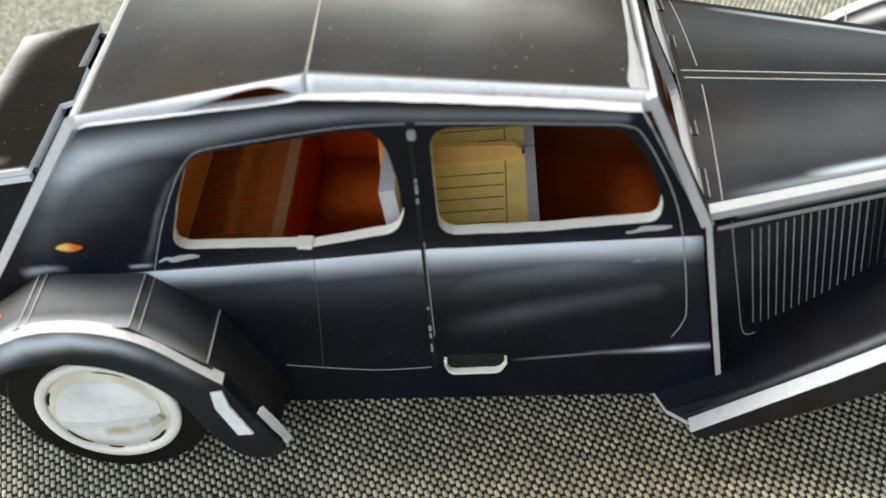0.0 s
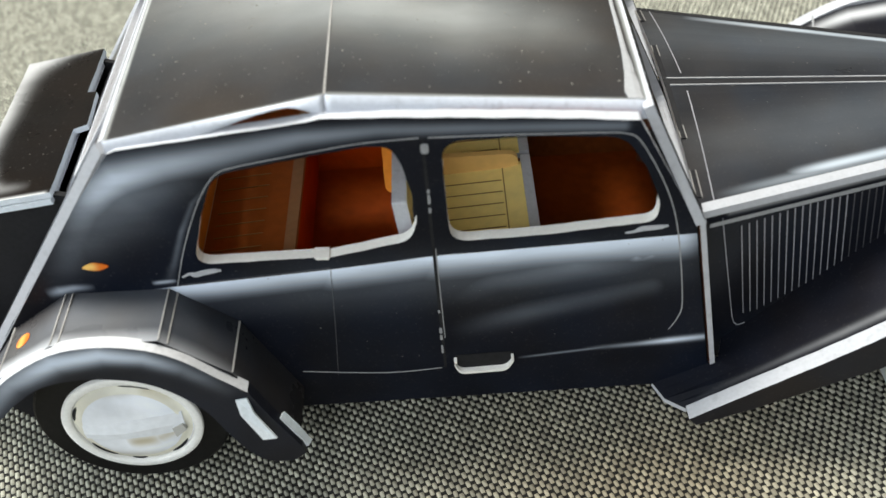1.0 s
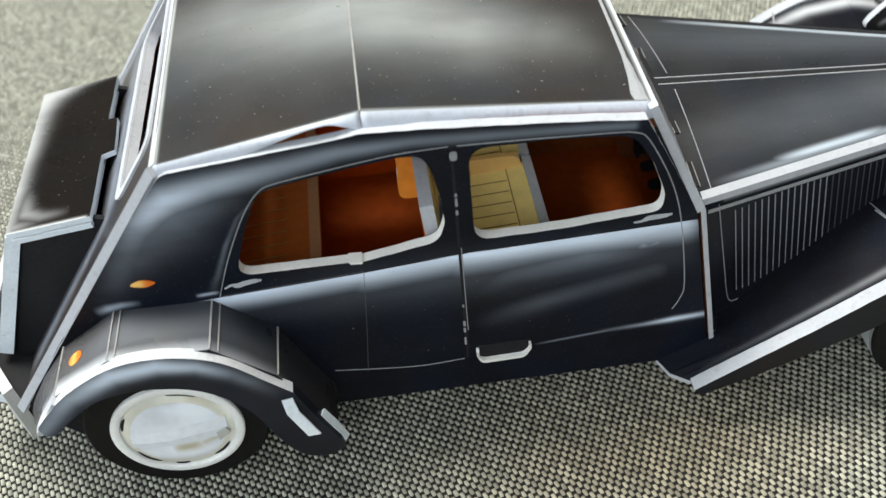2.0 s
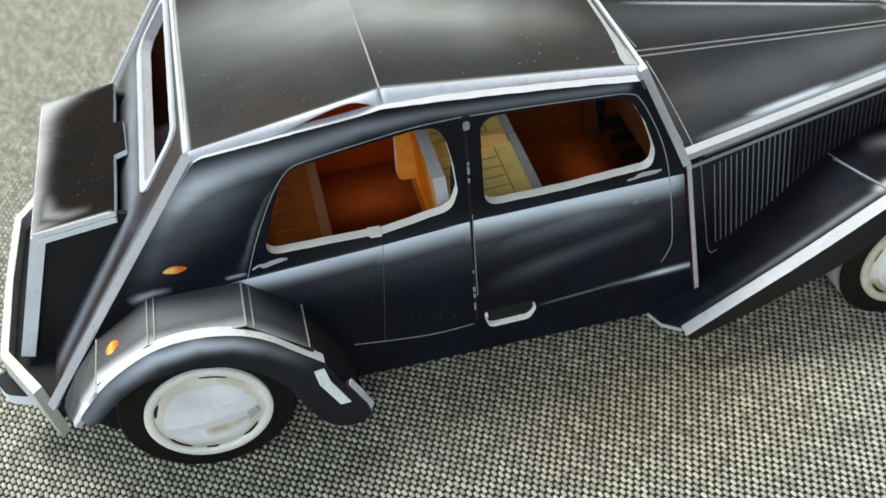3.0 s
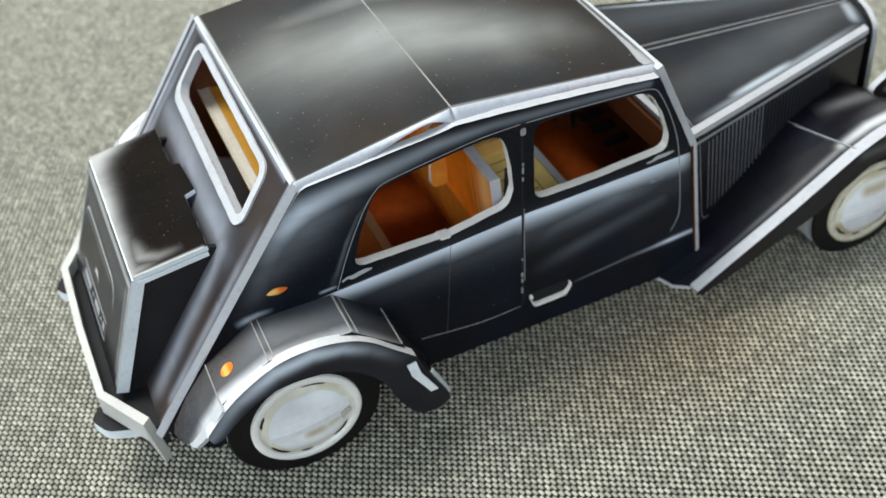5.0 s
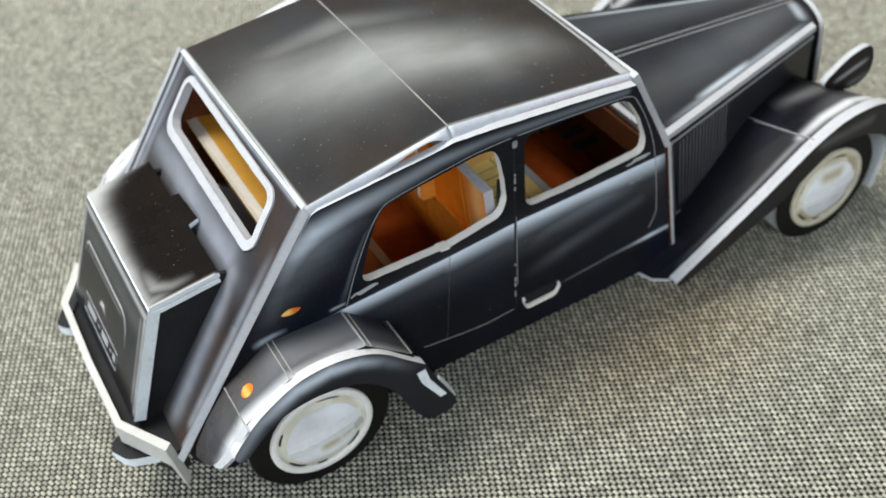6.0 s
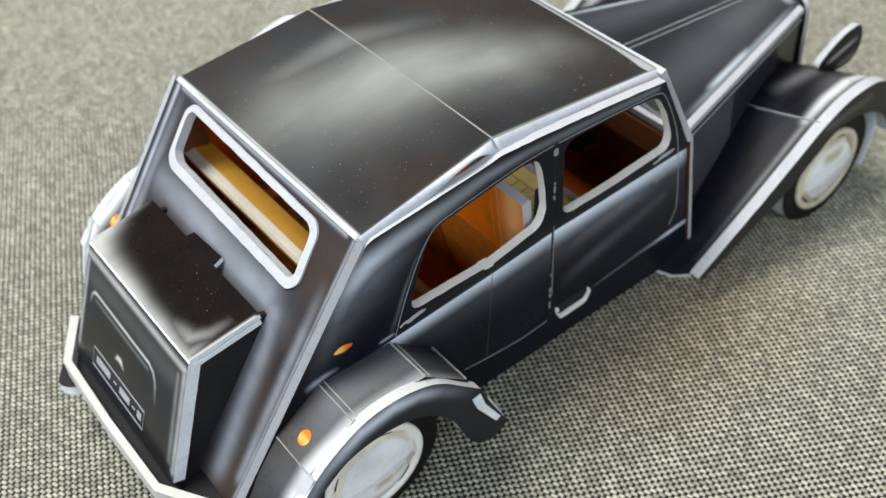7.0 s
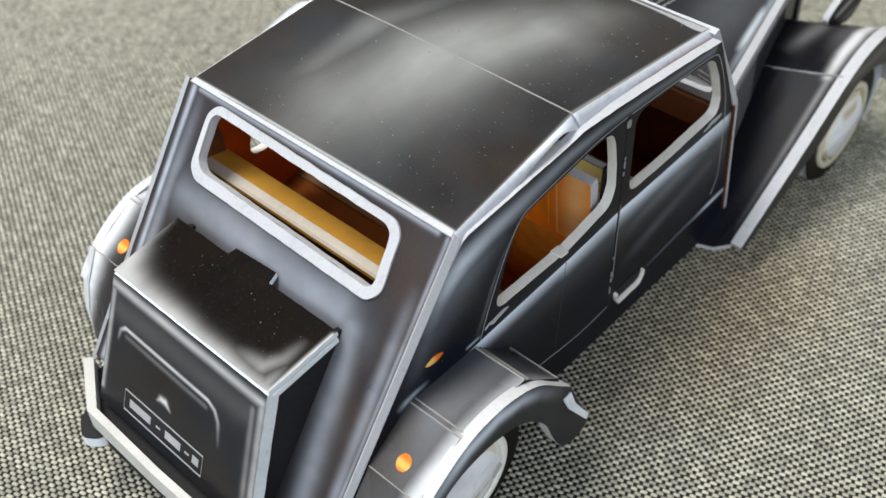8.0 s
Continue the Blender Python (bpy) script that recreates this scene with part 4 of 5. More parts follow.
# wheels
def wheel(x, s):
    c = Vector((x, YC, 24.0))
    bm = bmesh.new()
    lathe(bm, [(0, 59.6), (17.2, 59.6), (23.3, 59.6), (24.0, 59.0)], c, s)
    lathe(bm, [(24.0, 59.0), (24.0, 57.8), (22.8, 57.6), (0, 57.6)], c, s, mat=1)
    w = part("wheel", bm, [TYRE, WHITE], car, "stacked card wheel with a black printed tyre")
    for y in (57.2, 54.4, 51.6, 48.8, 46.0):
        bm = bmesh.new()
        lathe(bm, [(0, y), (23.9, y), (23.9, y - 2.4), (0, y - 2.4)], c, s)
        part("card_disc", bm, PAPER, w, "white card disc behind the tyre")
    c = c - Vector((0, 0, 0.8))  # the rim is lowered to fit the camera's view
    bm = bmesh.new()
    lathe(bm, [(17.3, 59.5), (17.3, 60.5), (17.0, 60.8), (15.1, 60.8), (14.9, 60.5), (14.8, 59.6)], c, s)
    part("rim", bm, RIM if x < 0 else OLD_RIM, w, "white card rim ring", True)
    bm = bmesh.new()
    lathe(bm, [(14.8, 59.75), (14.0, 59.9), (13.2, 60.6), (12.6, 60.9), (9.0, 61.6), (5.0, 62.0), (0, 62.1)], c, s)
    part("hubcap", bm, HUB, w, "white and cream printed hubcap", True)
    bm = bmesh.new()
    lathe(bm, [(14.6, 59.95), (13.9, 60.15), (13.1, 60.75), (12.7, 61.0), (12.2, 61.05)], c, s)
    part("hub_ring", bm, CREAM_RING, w, "cream ring round the hubcap", True)
    for q, w0 in ((60, 0.5), (150, 0.35), (210, 0.5), (255, 0.25), (300, 0.45)):
        a0, a1 = radians(q), radians(q + 60 * w0)
        ribbon("rim_slot", [(14.2 * math.cos(a0 + (a1 - a0) * i / 6), 14.2 * math.sin(a0 + (a1 - a0) * i / 6)) for i in range(7)], [0.2, 0.7, 0.9, 1.0, 0.9, 0.7, 0.2], lambda u, v: c + Vector((u, s * 60.05, v)), (0, s * 0.15, 0), BLACK, w, "dark slot in the rim")
    # a folded card band across the hub, curled at one end
    rows = []
    for i in range(13):
        u = -12.4 + 25.4 * i / 12
        bulge = 62.5 - 0.0085 * u * u
        rise = 0.5 * math.sin(u / 5.0) + 0.05 * u
        rows.append([c + Vector((u, s * bulge, -3.2 + rise * 0.5)), c + Vector((u, s * (bulge + 0.3), -0.6 + rise)), c + Vector((u, s * (bulge - 0.35), 3.0 + rise))])
    slab("hub_band", rows, (0, -s * 0.7, 0), [BAND, BAND, BAND], w, "bluish-white card band across the hubcap")
    card("band_end", [(10.2, -4.4), (13.4, -1.6), (12.6, 0.4), (9.8, -1.0)], lambda u, v: c + Vector((u, s * 62.0, v)), (0, -s * 1.0, 0), [GREY, GREY, GREY], w, label="grey curled end of the band")
    return w


OLD_RIM = plain("aged_rim_card", (0.62, 0.58, 0.47), 0.55, 0.10, 300)
CREAM_RING = printed("hub_ring_print", (0.74, 0.72, 0.63), (0.42, 0.35, 0.20), "XZ", [(-52, 36, -47, 33, 1.6, 0.5), (-70, 14, -66, 11, 2.0, 0.5), (148, 38, 158, 38, 2.6, 0.8), (162, 34, 166, 28, 2.0, 0.8), (142, 16, 147, 11, 2.6, 0.9), (156, 10, 163, 14, 2.0, 0.7)], 0.45)
RIM = plain("rim_card", (0.88, 0.88, 0.87), 0.55, 0.05, 900)
BAND = plain("hub_band_card", (0.80, 0.83, 0.89), 0.4, 0.05, 500)
# brown strokes: printed tones, with shade round the band put into the colour
HUB = printed("hub_print", (0.80, 0.83, 0.89), (0.50, 0.43, 0.28), "XZ", [(-72, 11, -48, 11, 2.0, 0.45, 0, 1), (-61, 17.6, -52, 18.2, 2.2, 0.95, 0, 1), (-52, 18.5, -49, 20, 1.6, 0.7), (-71, 36, -47, 36, 1.5, 0.5, 0, 1), (141, 11, 166, 11, 2.0, 0.6, 0, 1), (150, 30.5, 156, 30.5, 3.0, 0.8), (142, 36, 166, 36, 1.5, 0.6, 0, 1)], 0.4)
for x in (-58.3, 153.4):
    for s in (-1, 1):
        wheel(x, s)

# headlamps
for s in (-1, 1):
    shape = spline([(162.0, 56.0), (167.4, 52.2), (175.4, 50.8), (181.6, 54.2), (183.0, 61.0), (180.2, 67.6), (173.4, 66.4), (166.4, 61.4)], 5)
    head = card("headlamp", shape, lambda x, z, s=s: Vector((x, YC + s * (43.0 + 0.12 * (x - 172)), z)), (0, -s * 2.4, 0), [LAMP_PRINT, WHITE, LAMP_PRINT], car, label="black printed teardrop headlamp card with a white edge")
    slab("lamp_stalk", [[Vector((170, YC + s * 41.2, 54.6)), Vector((174, YC + s * 41.2, 54.6))], [Vector((170, YC + s * 41.0, 49.6)), Vector((174, YC + s * 41.0, 49.6))]], (0, -s * 1.6, 0), [BLACK, WHITE, BLACK], head, "short card stalk")

# bumper and its tabs
ring = [(-100.6, 49.6, 16.5), (-103.0, 48.4, 32.4), (-113.0, 31.2, 32.2), (-113.6, 0, 32.4), (-113.0, -31.2, 32.2), (-103.0, -48.4, 32.4), (-100.6, -49.6, 16.5)]
rows = []
for x, y, z in ring:
    rows.append([Vector((x, YC + y, z)), Vector((x + 2.2, YC + y * 0.955, z))])
bm = bmesh.new()
tops = [[bm.verts.new(p) for p in r] for r in rows]
lows = [[bm.verts.new(p - Vector((0, 0, 2.5 if i in (0, 6) else 7.5))) for p in r] for i, r in enumerate(rows)]
for i in range(6):
    for k, q in (((tops, 0), (tops, 1)), ((lows, 0), (lows, 1)), ((tops, 0), (lows, 0)), ((tops, 1), (lows, 1))):
        bm.faces.new((k[0][i][k[1]], k[0][i + 1][k[1]], q[0][i + 1][q[1]], q[0][i][q[1]]))
for i in (0, 6):
    bm.faces.new((tops[i][0], tops[i][1], lows[i][1], lows[i][0]))
bumper = part("bumper", bm, GREY, car, "pale grey card bumper bent at both ends")
for s in (-1, 1):
    tab = rounded([(-104, 26.5), (-114.0, 27.0), (-117.2, 31.5), (-113.5, 38.0), (-104, 41.5)], [0, 2.0, 2.0, 2.0, 0], 4)
    card("bumper_tab", tab, lambda x, d, s=s: Vector((x, YC + s * d, 23.4)), (0, 0, -3.6), [BLACK, PAPER, WHITE], bumper, label="black card tab with a thick white rim")

# underbody and cabin
card("floor_pan", [(-84, -45), (87.4, -45), (87.4, 48), (-84, 48)], lambda x, y: Vector((x, y, 15.0)), (0, 0, -1.6), [FLOOR_C, BLACK, BLACK], car, label="rust-brown card floor")
card("chassis_pan", [(90, -40), (172, -19), (172, 8), (90, 38)], lambda x, y: Vector((x, y, 15.0)), (0, 0, -1.6), [BLACK, BLACK, BLACK], car, label="black card floor under the bonnet")
for s in (-1, 1):
    slab("axle_block", [[Vector((-70, YC + s * 46.5, 32)), Vector((-48, YC + s * 46.5, 32))], [Vector((-70, YC + s * 46.5, 14)), Vector((-48, YC + s * 46.5, 14))]], (0, s * 1.2, 0), [BLACK, BLACK, BLACK], car, "black inner wheel arch")
    slab("axle", [[Vector((152, YC + s * 20, 26)), Vector((156, YC + s * 20, 26))], [Vector((152, YC + s * 50, 26)), Vector((156, YC + s * 50, 26))]], (0, 0, -4), [BLACK, BLACK, BLACK], car, "card axle")
    slab("axle", [[Vector((-61, YC + s * 40, 26)), Vector((-57, YC + s * 40, 26))], [Vector((-61, YC + s * 50, 26)), Vector((-57, YC + s * 50, 26))]], (0, 0, -4), [BLACK, BLACK, BLACK], car, "card axle")


def pleats(parent, a, b, y0, y1, count, lift, mat):
    for k in range(1, count):
        y = y0 + (y1 - y0) * k / count
        p, q = Vector(a), Vector(b)
        ribbon("pleat", [(0.0, 0), (1.0, 0)], 0.24, lambda u, v, y=y: p.lerp(q, u) + Vector((0, y + v, 0)), lift, mat, parent)


# front seats: two separate tubs of cream card, open underneath
for y0, y1 in ((-43.0, -1.6), (2.0, 48.0)):
    cushion = slab("front_seat", [[Vector((17, y0, 50.6)), Vector((17, y1, 50.6))], [Vector((38.6, y0, 51.8)), Vector((38.6, y1, 51.8))], [Vector((43.6, y0, 53.0)), Vector((43.6, y1, 53.0))]], (0, 0, -1.8), [CREAM, WHITE, CREAM], car,
                   "cream card front seat with pleats and white edges")
    pleats(cushion, (21, 0, 50.85), (37.6, 0, 51.8), y0 - 1.5, y1 - 1.6, 9, (0, 0, 0.12), SEAM)
    ribbon("pleat", [(0, 0), (1, 0)], 0.3, lambda u, v: Vector((38.2 + v, y0 + (y1 - 1.0 - y0) * u, 51.75)), (0, 0, 0.12), SEAM, cushion)
    slab("seat_edge", [[Vector((43.2, y0, 53.5)), Vector((43.2, y1 + 2, 53.5))], [Vector((45.8, y0, 53.5)), Vector((45.8, y1 + 2, 53.5))]], (0, 0, -2.2), [WHITE, WHITE, WHITE], cushion, "white cut edge of the seat card")
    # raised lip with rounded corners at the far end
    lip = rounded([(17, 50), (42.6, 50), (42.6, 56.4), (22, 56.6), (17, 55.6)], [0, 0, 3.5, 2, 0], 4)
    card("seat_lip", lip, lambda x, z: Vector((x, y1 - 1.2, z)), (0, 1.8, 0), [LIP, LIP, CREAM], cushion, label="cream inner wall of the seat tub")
    shell = rounded([(y0 - 0.5, 0), (y1 + 2.6, 0), (y1 + 2.6, 28), (y0 - 0.5, 28)], [0.5, 2, 4, 0.5], 5)
    up, down = Vector((14.4, 0, 76.6)), Vector((17.4, 0, 45.0))
    card("backrest", shell, lambda y, q: up.lerp(down, q / 31.7) + Vector((0, y, 0)), (-3.4, 0, -0.2), [CREAM, WHITE, SEAT_BACK], cushion, label="cream backrest card, orange tan behind, with white edges")
    flange = rounded([(6.9, 50.0), (13.2, 50.0), (11.6, 75.5), (7.4, 75.8)], [3.0, 0, 0, 2.0], 5)
    card("seat_flange", flange, lambda x, z: Vector((x, y1 - 6.6, z)), (0, 1.6, 0), [TAN, SILL, TAN], cushion, label="tan card flange with a pale rounded edge")
    slab("lower_back", [[Vector((12.2, y0 + 0.5, 50.4)), Vector((12.2, y1 + 2.4, 50.4))], [Vector((14.0, y0 + 0.5, 34)), Vector((14.0, y1 + 2.4, 34))], [Vector((19.0, y0 + 0.5, 15.4)), Vector((19.0, y1 + 2.4, 15.4))]], (1.2, 0, 0), [TUB, TUB, TUB], cushion, "orange tan card below the backrest")
    ribbon("back_fold", [(76.2, 0), (52, 0)], 0.22, lambda z, v: Vector((14.4 + (76.6 - z) * 0.095 - 3.42, y0 + 14.5 + v, z)), (-0.1, 0, 0), TAN, cushion, "pale fold down the back of the seat")
    slab("seat_leg", [[Vector((40, y0 + 3, 51)), Vector((40, y1 - 3, 51))], [Vector((40, y0 + 3, 15)), Vector((40, y1 - 3, 15))]], (-1.5, 0, 0), [RUST, RUST, RUST], cushion, "rust card seat support")
# black strips standing in for the shaded gap behind the door pillars
for s in (-1, 1):
    card("door_pillar_shade", [(15.2, 63), (18.6, 63), (18.6, 80), (15.8, 80)], lambda x, z, s=s: Vector((x, YC + s * 46.4, z)), (0, -s * 0.6, 0), [BLACK, BLACK, BLACK], car, label="black strip added for the dark gap behind the door pillar")
# rear bench
rear_seat = slab("rear_seat", [[Vector((-44, -45, 47.5)), Vector((-44, 49, 47.5))], [Vector((-16.6, -45, 49.8)), Vector((-16.6, 49, 49.8))]], (0, 0, -2.0), [SEAT_R, GREY, SEAT_R], car, "orange-brown card rear seat with pleats")
pleats(rear_seat, (-38, 0, 48.1), (-25, 0, 49.2), -44, 44, 18, (0, 0, 0.12), SEAM)
slab("seat_front", [[Vector((-17, -45, 48.4)), Vector((-17, 49, 48.4))], [Vector((-19, -45, 15)), Vector((-19, 49, 15))]], (-1.5, 0, 0), [RUST, GREY, RUST], rear_seat, "rust card seat front")
slab("seat_edge", [[Vector((-18.8, -45, 50.4)), Vector((-18.8, 49, 50.4))], [Vector((-15.8, -45, 50.4)), Vector((-15.8, 49, 50.4))]], (0, 0, -2.2), [SEAT_EDGE, SEAT_EDGE, SEAT_EDGE], rear_seat, "brownish cut edge of the seat card")
slab("backrest", [[Vector((-48.6, -44, 75.4)), Vector((-48.6, 48, 75.4))], [Vector((-42.2, -44, 74.2)), Vector((-42.2, 48, 74.2))], [Vector((-39.5, -44, 50)), Vector((-39.5, 48, 50))]], (-0.4, 0, -1.6), [GOLD, GREY, DASH], rear_seat, "golden tan backrest card folded over at the top")
slab("parcel_shelf", [[Vector((-52.6, -44, 75.7)), Vector((-52.6, 48, 75.7))], [Vector((-51.2, -44, 75.1)), Vector((-51.2, 48, 75.1))], [Vector((-48.8, -44, 75.6)), Vector((-48.8, 48, 75.6))]], (0, 0, -1.2), [SHELF, GOLD, DASH], rear_seat, "pale grey folded card behind the rear seat")
# dark sheets added for the shade in the gap behind the rear seat
for s in (-1, 1):
    card("rear_shade_sheet", [(-56, 84), (-46, 93), (-43, 80), (-43, 30), (-92, 30), (-84, 45), (-66, 70)], lambda x, z, s=s: Vector((x, YC + s * 46.2, z)), (0, -s * 0.6, 0), [DASH, DASH, DASH], car, label="dark brown sheet added for the shade behind the rear seat")
# dashboard
slab("dashboard", [[Vector((78.4, -45, 65)), Vector((78.4, 49, 65))], [Vector((78.6, -45, 55)), Vector((78.6, 49, 55))]], (1.6, 0, 0), [DASH, DASH, DASH], car, "dark brown card dashboard")
slab("footwell", [[Vector((81.2, -41.4, 63)), Vector((81.2, 43, 63))], [Vector((84.0, -41.4, 56)), Vector((84.0, 43, 56))], [Vector((92.5, -39.8, 40)), Vector((92.5, 38.4, 40))], [Vector((96.5, -38.4, 15.2)), Vector((96.5, 36.6, 15.2))]], (0.8, 0, 0), [DASH, DASH, BLACK], car, "dark brown card at the front of the cabin")
slab("toe_floor", [[Vector((86.8, -41.4, 15.3)), Vector((86.8, 43, 15.3))], [Vector((97, -38.2, 15.3)), Vector((97, 36.4, 15.3))]], (0, 0, -1.2), [FLOOR_C, BLACK, BLACK], car, "rust-brown card floor of the footwell")
for y, s, lean in ((-41.6, -1, 0.24), (42.4, 1, 0.46)):
    card("footwell_side", [(81.5, 62), (84, 56), (92.5, 40), (96.5, 15.4), (84, 15.4)], lambda x, z, y=y, s=s, lean=lean: Vector((x, y - s * lean * (x - 84), z)), (0, -s * 0.6, 0), [DASH, DASH, DASH], car, label="dark brown card beside the footwell")
for y in (25.3, 16.5, 7.5):
    card("footwell_tab", rounded([(84.0, y - 2.2), (94.2, y - 2.4), (94.2, y + 2.4), (84.0, y + 2.2)], [2.1, 0, 0, 2.1], 4), lambda x, yy: Vector((x, yy, 30.5 + 0.1 * (x - 84))), (0, 0, -0.8), [BLACK, BLACK, BLACK], car, label="black card tab folded into the footwell")
# dark sheet laid over the far rust wall to darken it
card("cabin_dark_sheet", [(20, 92), (64, 92), (77.2, 68), (82.6, 45), (87.4, 15.02), (20, 15.02)], lambda x, z: Vector((x, YC + 45.9, z)), (0, 0.5, 0), [CABIN, CABIN, CABIN], car, label="dark brown sheet added to darken the wall beside the front seats")

# ---- the cloth ----
A1, A2 = Vector((2.53, 0.90)), Vector((-0.956, 2.837))  # across the threads (two threads), along a thread
cloth_mat = bpy.data.materials.new("woven_cloth")
cloth_mat.use_nodes = True
n, l = links(cloth_mat)
b = n["Principled BSDF"]
b.inputs["Roughness"].default_value = 0.9
co = n.new("ShaderNodeTexCoord")
tone = n.new("ShaderNodeTexNoise")
tone.inputs["Scale"].default_value, tone.inputs["Detail"].default_value = 18, 6
l.new(co.outputs["Object"], tone.inputs["Vector"])


def lattice(nodes, lk):
    """1 on a pale float of thread, 0 on the dark ground."""
    det = A1.x * A2.y - A1.y * A2.x
    rows_ = ((A2.y / det * 1000, -A2.x / det * 1000, 0), (-A1.y / det * 1000, A1.x / det * 1000, 0))
    fr = []
    for r in rows_:
        d = nodes.new("ShaderNodeVectorMath")
        d.operation = "DOT_PRODUCT"
        d.inputs[1].default_value = r
        lk.new(co.outputs["Object"], d.inputs[0])
        fr.append(d.outputs["Value"])

    def m(op, x, y=None, z=None):
        q = nodes.new("ShaderNodeMath")
        q.operation = op
        for k, v in enumerate((x, y, z)):
            if isinstance(v, (int, float)):
                q.inputs[k].default_value = v
            elif v is not None:
                lk.new(v, q.inputs[k])
        return q.outputs[0]

    best = None
    for off in (0.0, 0.5):
        u = m("MULTIPLY", m("ABSOLUTE", m("SUBTRACT", m("FRACT", m("ADD", fr[0], off + 0.5)), 0.5)), 1 / 0.22)
        v = m("MULTIPLY", m("ABSOLUTE", m("SUBTRACT", m("FRACT", m("ADD", fr[1], off + 0.5)), 0.5)), 1 / 0.34)
        cell = m("SUBTRACT", 1.0, m("ADD", m("POWER", u, 4.0), m("POWER", v, 4.0)))
        best = cell if best is None else m("MAXIMUM", best, cell)
    return best


def warm_cast(nodes, lk, colour):
    """A warm cast multiplied into the cloth's colour beside the car, with a ragged rim."""
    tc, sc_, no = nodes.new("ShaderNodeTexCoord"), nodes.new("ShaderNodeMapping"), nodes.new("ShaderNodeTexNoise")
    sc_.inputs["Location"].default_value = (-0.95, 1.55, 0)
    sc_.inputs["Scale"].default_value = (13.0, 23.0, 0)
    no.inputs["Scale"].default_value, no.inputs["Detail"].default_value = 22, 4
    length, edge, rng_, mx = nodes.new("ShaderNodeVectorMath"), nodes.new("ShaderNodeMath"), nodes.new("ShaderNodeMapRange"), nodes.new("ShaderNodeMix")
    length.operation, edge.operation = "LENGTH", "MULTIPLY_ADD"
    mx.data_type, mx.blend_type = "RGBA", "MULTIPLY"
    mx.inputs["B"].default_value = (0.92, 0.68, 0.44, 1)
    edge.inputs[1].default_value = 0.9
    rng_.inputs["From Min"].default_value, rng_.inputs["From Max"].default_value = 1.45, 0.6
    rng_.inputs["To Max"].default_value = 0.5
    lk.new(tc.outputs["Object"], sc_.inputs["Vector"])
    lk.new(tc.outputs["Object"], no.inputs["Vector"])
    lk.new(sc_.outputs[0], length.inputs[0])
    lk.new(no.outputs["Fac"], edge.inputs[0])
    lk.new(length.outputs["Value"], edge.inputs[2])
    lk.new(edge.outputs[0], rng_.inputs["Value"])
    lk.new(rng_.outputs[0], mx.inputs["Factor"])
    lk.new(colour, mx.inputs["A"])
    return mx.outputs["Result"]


cell = lattice(n, l)
fac = n.new("ShaderNodeMapRange")
fac.inputs["From Min"].default_value, fac.inputs["From Max"].default_value = 0.0, 0.4
l.new(cell, fac.inputs["Value"])
mix = n.new("ShaderNodeMix")
mix.data_type = "RGBA"
mix.inputs["A"].default_value, mix.inputs["B"].default_value = (0.010, 0.0095, 0.0085, 1), (0.325, 0.315, 0.26, 1)
l.new(fac.outputs[0], mix.inputs["Factor"])
vary = n.new("ShaderNodeMapRange")
vary.inputs["From Min"].default_value, vary.inputs["From Max"].default_value = 0.25, 0.75
vary.inputs["To Min"].default_value, vary.inputs["To Max"].default_value = 0.8, 1.2
l.new(tone.outputs["Fac"], vary.inputs["Value"])
sc = n.new("ShaderNodeVectorMath")
sc.operation = "SCALE"
l.new(mix.outputs["Result"], sc.inputs[0])
l.new(vary.outputs[0], sc.inputs["Scale"])
l.new(warm_cast(n, l, sc.outputs[0]), b.inputs["Base Color"])
bp = n.new("ShaderNodeBump")
bp.inputs["Strength"].default_value, bp.inputs["Distance"].default_value = 0.6, 0.0004
l.new(cell, bp.inputs["Height"])
l.new(bp.outputs[0], b.inputs["Normal"])

bm = bmesh.new()
bmesh.ops.create_grid(bm, x_segments=24, y_segments=24, size=2000)
for v in bm.verts:
    v.co.x, v.co.z = 290 + 0.855 * v.co.x, -0.25
ext = bmesh.ops.extrude_face_region(bm, geom=list(bm.faces))
for v in ext["geom"]:
    if isinstance(v, bmesh.types.BMVert):
        v.co.z -= 6
cloth = part("floor", bm, cloth_mat, None)
tagged(cloth, "beige and black basket-woven cloth spread flat", "cloth", kind="structure")

# unseen plain walls added to close the room; their grey sets the bounced light
PLASTER = plain("plaster", (0.34, 0.335, 0.32), 0.9, 0.03, 40, 0.05)


def room_wall(name, length, at, depth, hole=None):
    ob = card(name, [(-length, -6), (length, -6), (length, 2400), (-length, 2400)], at, depth, [PLASTER, PLASTER, PLASTER], None, [hole] if hole else [])
    return tagged(ob, "unseen grey wall added to close the room", "wall", kind="structure")


room_wall("wall_south", 2000, lambda x, z: Vector((350 + 0.825 * x, -1900, z)), (0, -120, 0), [(-1940, 850), (-120, 850), (-120, 2050), (-1940, 2050)])
room_wall("wall_north", 2000, lambda x, z: Vector((350 + 0.825 * x, 1600, z)), (0, 120, 0))
room_wall("wall_west", 1998, lambda y, z: Vector((-1300, y, z)), (-120, 0, 0), [(-900, 400), (700, 400), (700, 1300), (-900, 1300)])
room_wall("wall_east", 1998, lambda y, z: Vector((2000, y, z)), (120, 0, 0))
ceiling = card("ceiling", [(-1440, -2050), (2150, -2050), (2150, 1750), (-1440, 1750)], lambda x, y: Vector((x, y, 2405)), (0, 0, 110), [PLASTER, PLASTER, PLASTER], None, [[(-1220, 120), (180, 120), (180, 1120), (-1220, 1120)]])
tagged(ceiling, "unseen grey ceiling with an opening for the added rooflight", "ceiling", kind="structure")

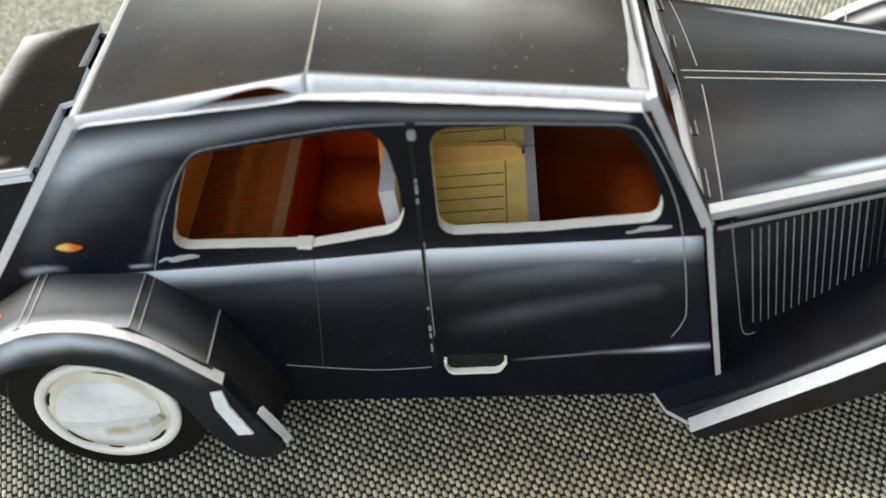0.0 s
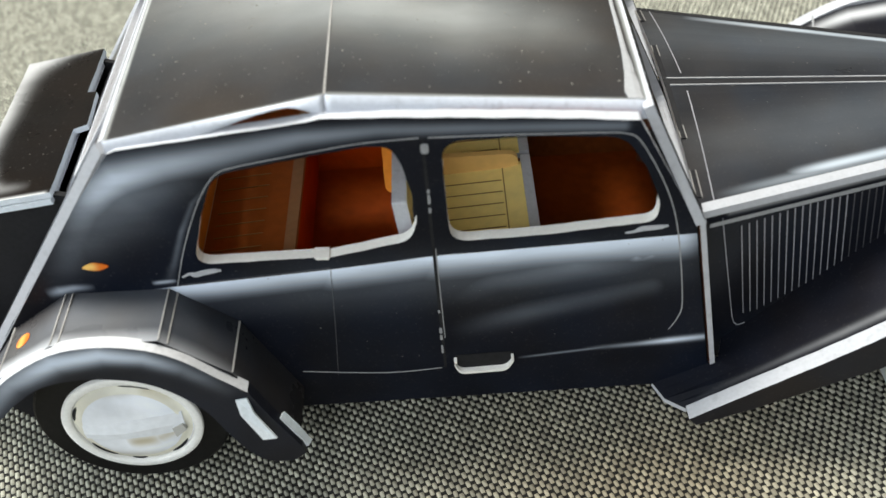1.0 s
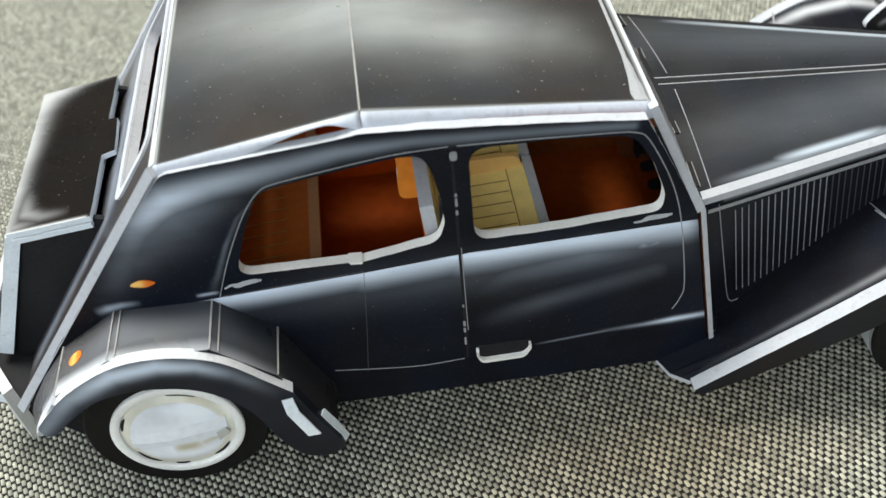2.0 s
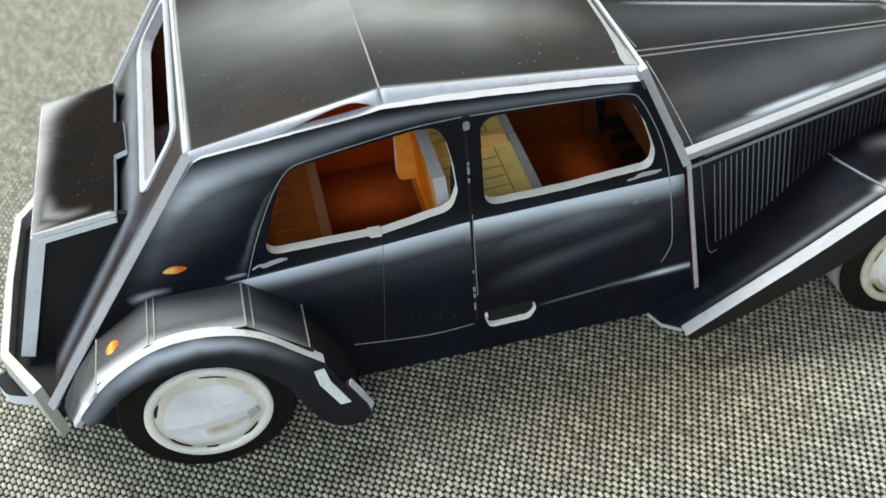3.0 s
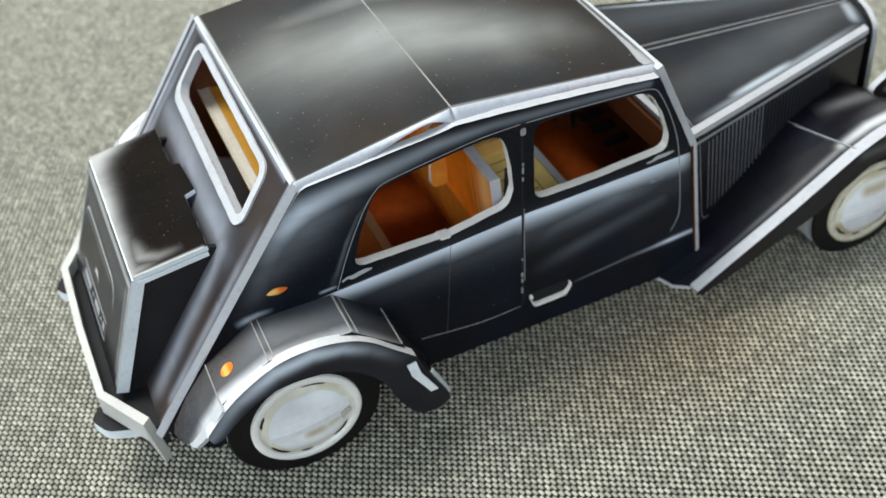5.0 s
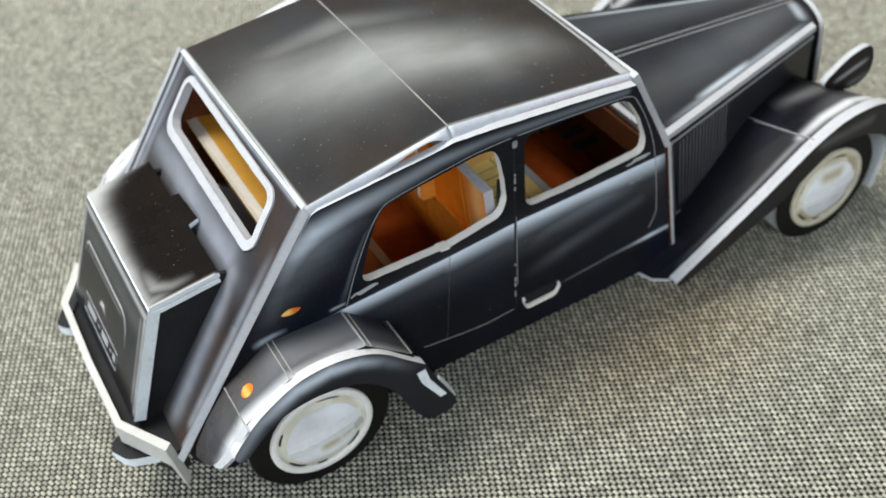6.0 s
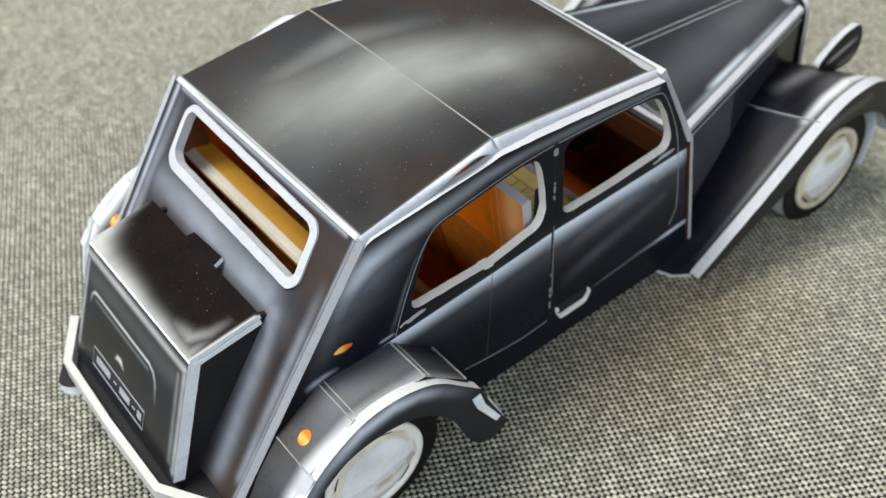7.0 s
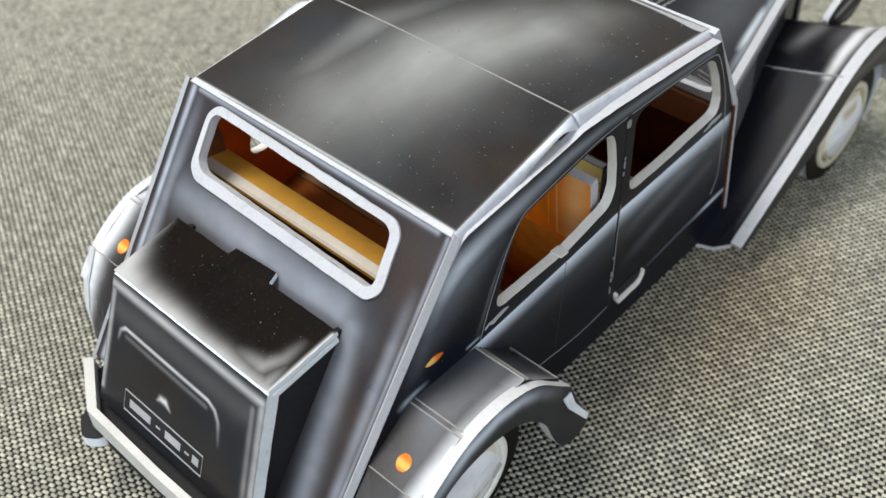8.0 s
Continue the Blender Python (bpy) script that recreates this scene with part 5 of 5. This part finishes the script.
# pale thread floats near the car
thread = plain("pale_thread", (0.385, 0.38, 0.315), 0.85, 0.10, 1500, 0.3)
n, l = links(thread)
geo = n.new("ShaderNodeNewGeometry")
hue = n.new("ShaderNodeMapRange")
hue.inputs["To Min"].default_value, hue.inputs["To Max"].default_value = 0.66, 1.26
l.new(geo.outputs["Random Per Island"], hue.inputs["Value"])
src = n["Principled BSDF"].inputs["Base Color"].links[0].from_socket
mul = n.new("ShaderNodeVectorMath")
mul.operation = "SCALE"
l.new(src, mul.inputs[0])
l.new(hue.outputs[0], mul.inputs["Scale"])
l.new(warm_cast(n, l, mul.outputs[0]), n["Principled BSDF"].inputs["Base Color"])
rng = np.random.default_rng(4)
X0, X1, Y0, Y1 = -185, 310, -160, 330
ii, jj = np.meshgrid(np.arange(-160, 221), np.arange(-140, 181), indexing="ij")
cells = []
for off in (0.0, 0.5):
    p = (ii.ravel() + off)[:, None] * np.array(A1) + (jj.ravel() + off)[:, None] * np.array(A2)
    cells.append(p)
cells = np.concatenate(cells)
keep = (cells[:, 0] > X0) & (cells[:, 0] < X1) & (cells[:, 1] > Y0) & (cells[:, 1] < Y1)
keep &= ~((cells[:, 0] > -90) & (cells[:, 0] < 165) & (np.abs(cells[:, 1] - YC) < 30))
cells = cells[keep] + rng.normal(0, 0.05, (keep.sum(), 2))
along = np.array(A2) / np.linalg.norm(A2)
across = np.array([along[1], -along[0]])
prof = [(-0.78, -0.98), (0.78, -0.98), (1.0, -0.76), (1.0, 0.76), (0.78, 0.98), (-0.78, 0.98), (-1.0, 0.76), (-1.0, -0.76)]
loc = [(u * 0.58, v * 0.98, -0.35) for u, v in prof] + [(u * 0.42, v * 0.82, 0.12) for u, v in prof]
loc = np.array(loc)
k = len(cells)
size = rng.normal(1, 0.06, (k, 1, 2))
turn = rng.normal(0, 0.05, k)
u, v = loc[None, :, 0] * size[:, :, 0], loc[None, :, 1] * size[:, :, 1]
u, v = u * np.cos(turn)[:, None] - v * np.sin(turn)[:, None], u * np.sin(turn)[:, None] + v * np.cos(turn)[:, None]
pos = np.empty((k, 16, 3))
pos[:, :, :2] = cells[:, None, :] + u[:, :, None] * across + v[:, :, None] * along
pos[:, :, 2] = loc[None, :, 2] + rng.normal(0, 0.03, (k, 1))
quads = [(i, (i + 1) % 8, 8 + (i + 1) % 8, 8 + i) for i in range(8)]
tops = [(8, 9, 14, 15), (9, 10, 13, 14), (10, 11, 12, 13)]
quads = np.array(quads + tops)
faces = (quads[None] + (np.arange(k) * 16)[:, None, None]).reshape(-1, 4)
me = bpy.data.meshes.new("cloth_threads")
me.vertices.add(k * 16)
me.vertices.foreach_set("co", (pos.reshape(-1) * MM).astype(np.float32))
me.loops.add(len(faces) * 4)
me.loops.foreach_set("vertex_index", faces.reshape(-1).astype(np.int32))
me.polygons.add(len(faces))
me.polygons.foreach_set("loop_start", np.arange(0, len(faces) * 4, 4, dtype=np.int32))
me.update(calc_edges=True)
me.polygons.foreach_set("use_smooth", np.ones(len(faces), dtype=bool))
me.materials.append(thread)
tagged(new("cloth_threads", me), "beige thread floats of the basket weave", "cloth", kind="stuff")

# ---- dust on the car ----
bm = bmesh.new()
rnd = random.Random(7)
for i in range(400):
    x, y = rnd.uniform(-45, 64), YC + rnd.uniform(-42, 30)
    z = 106.6 + (x * 6.2 / 47 if x < 0 else -x * 7.4 / 66.5) + 0.5 * (1 - ((y - YC) / 45) ** 2)
    r = rnd.choice((0.05, 0.06, 0.08, 0.09, 0.12, 0.18)) * rnd.uniform(0.7, 1.2)
    m = Matrix.Translation((x, y, z + 0.05)) @ Matrix.Rotation(rnd.uniform(0, 6.28), 4, "Z") @ Matrix.Diagonal((r * rnd.uniform(1, 2.2), r, 0.1, 1))
    bmesh.ops.create_icosphere(bm, subdivisions=1, radius=1.0, matrix=m)
for i in range(150):
    r = rnd.choice((0.05, 0.06, 0.08, 0.12)) * rnd.uniform(0.7, 1.2)
    if i < 40:
        p = lid_at(rnd.uniform(-26, 32), rnd.uniform(1, 21)) + LN * 0.04
    elif i < 110:
        p = hood_point(rnd.uniform(84, 170), rnd.uniform(-0.95, 0.6)) + Vector((0, 0, 0.05))
    else:
        p = Vector((rnd.uniform(-62, 74), YC - 50.04, rnd.choice((rnd.uniform(30, 62), rnd.uniform(60, 66)))))
    flat = Matrix.Diagonal((r * rnd.uniform(1, 2), 0.08, r, 1)) if i >= 110 else Matrix.Diagonal((r * rnd.uniform(1, 2), r, 0.08, 1))
    bmesh.ops.create_icosphere(bm, subdivisions=1, radius=1.0, matrix=Matrix.Translation(p) @ Matrix.Rotation(rnd.uniform(0, 6.28), 4, "Y" if i >= 110 else "Z") @ flat)
specks = part("dust", bm, DUST, None)
tagged(specks, "pale specks of dust on the black printed card", "dust", kind="stuff")
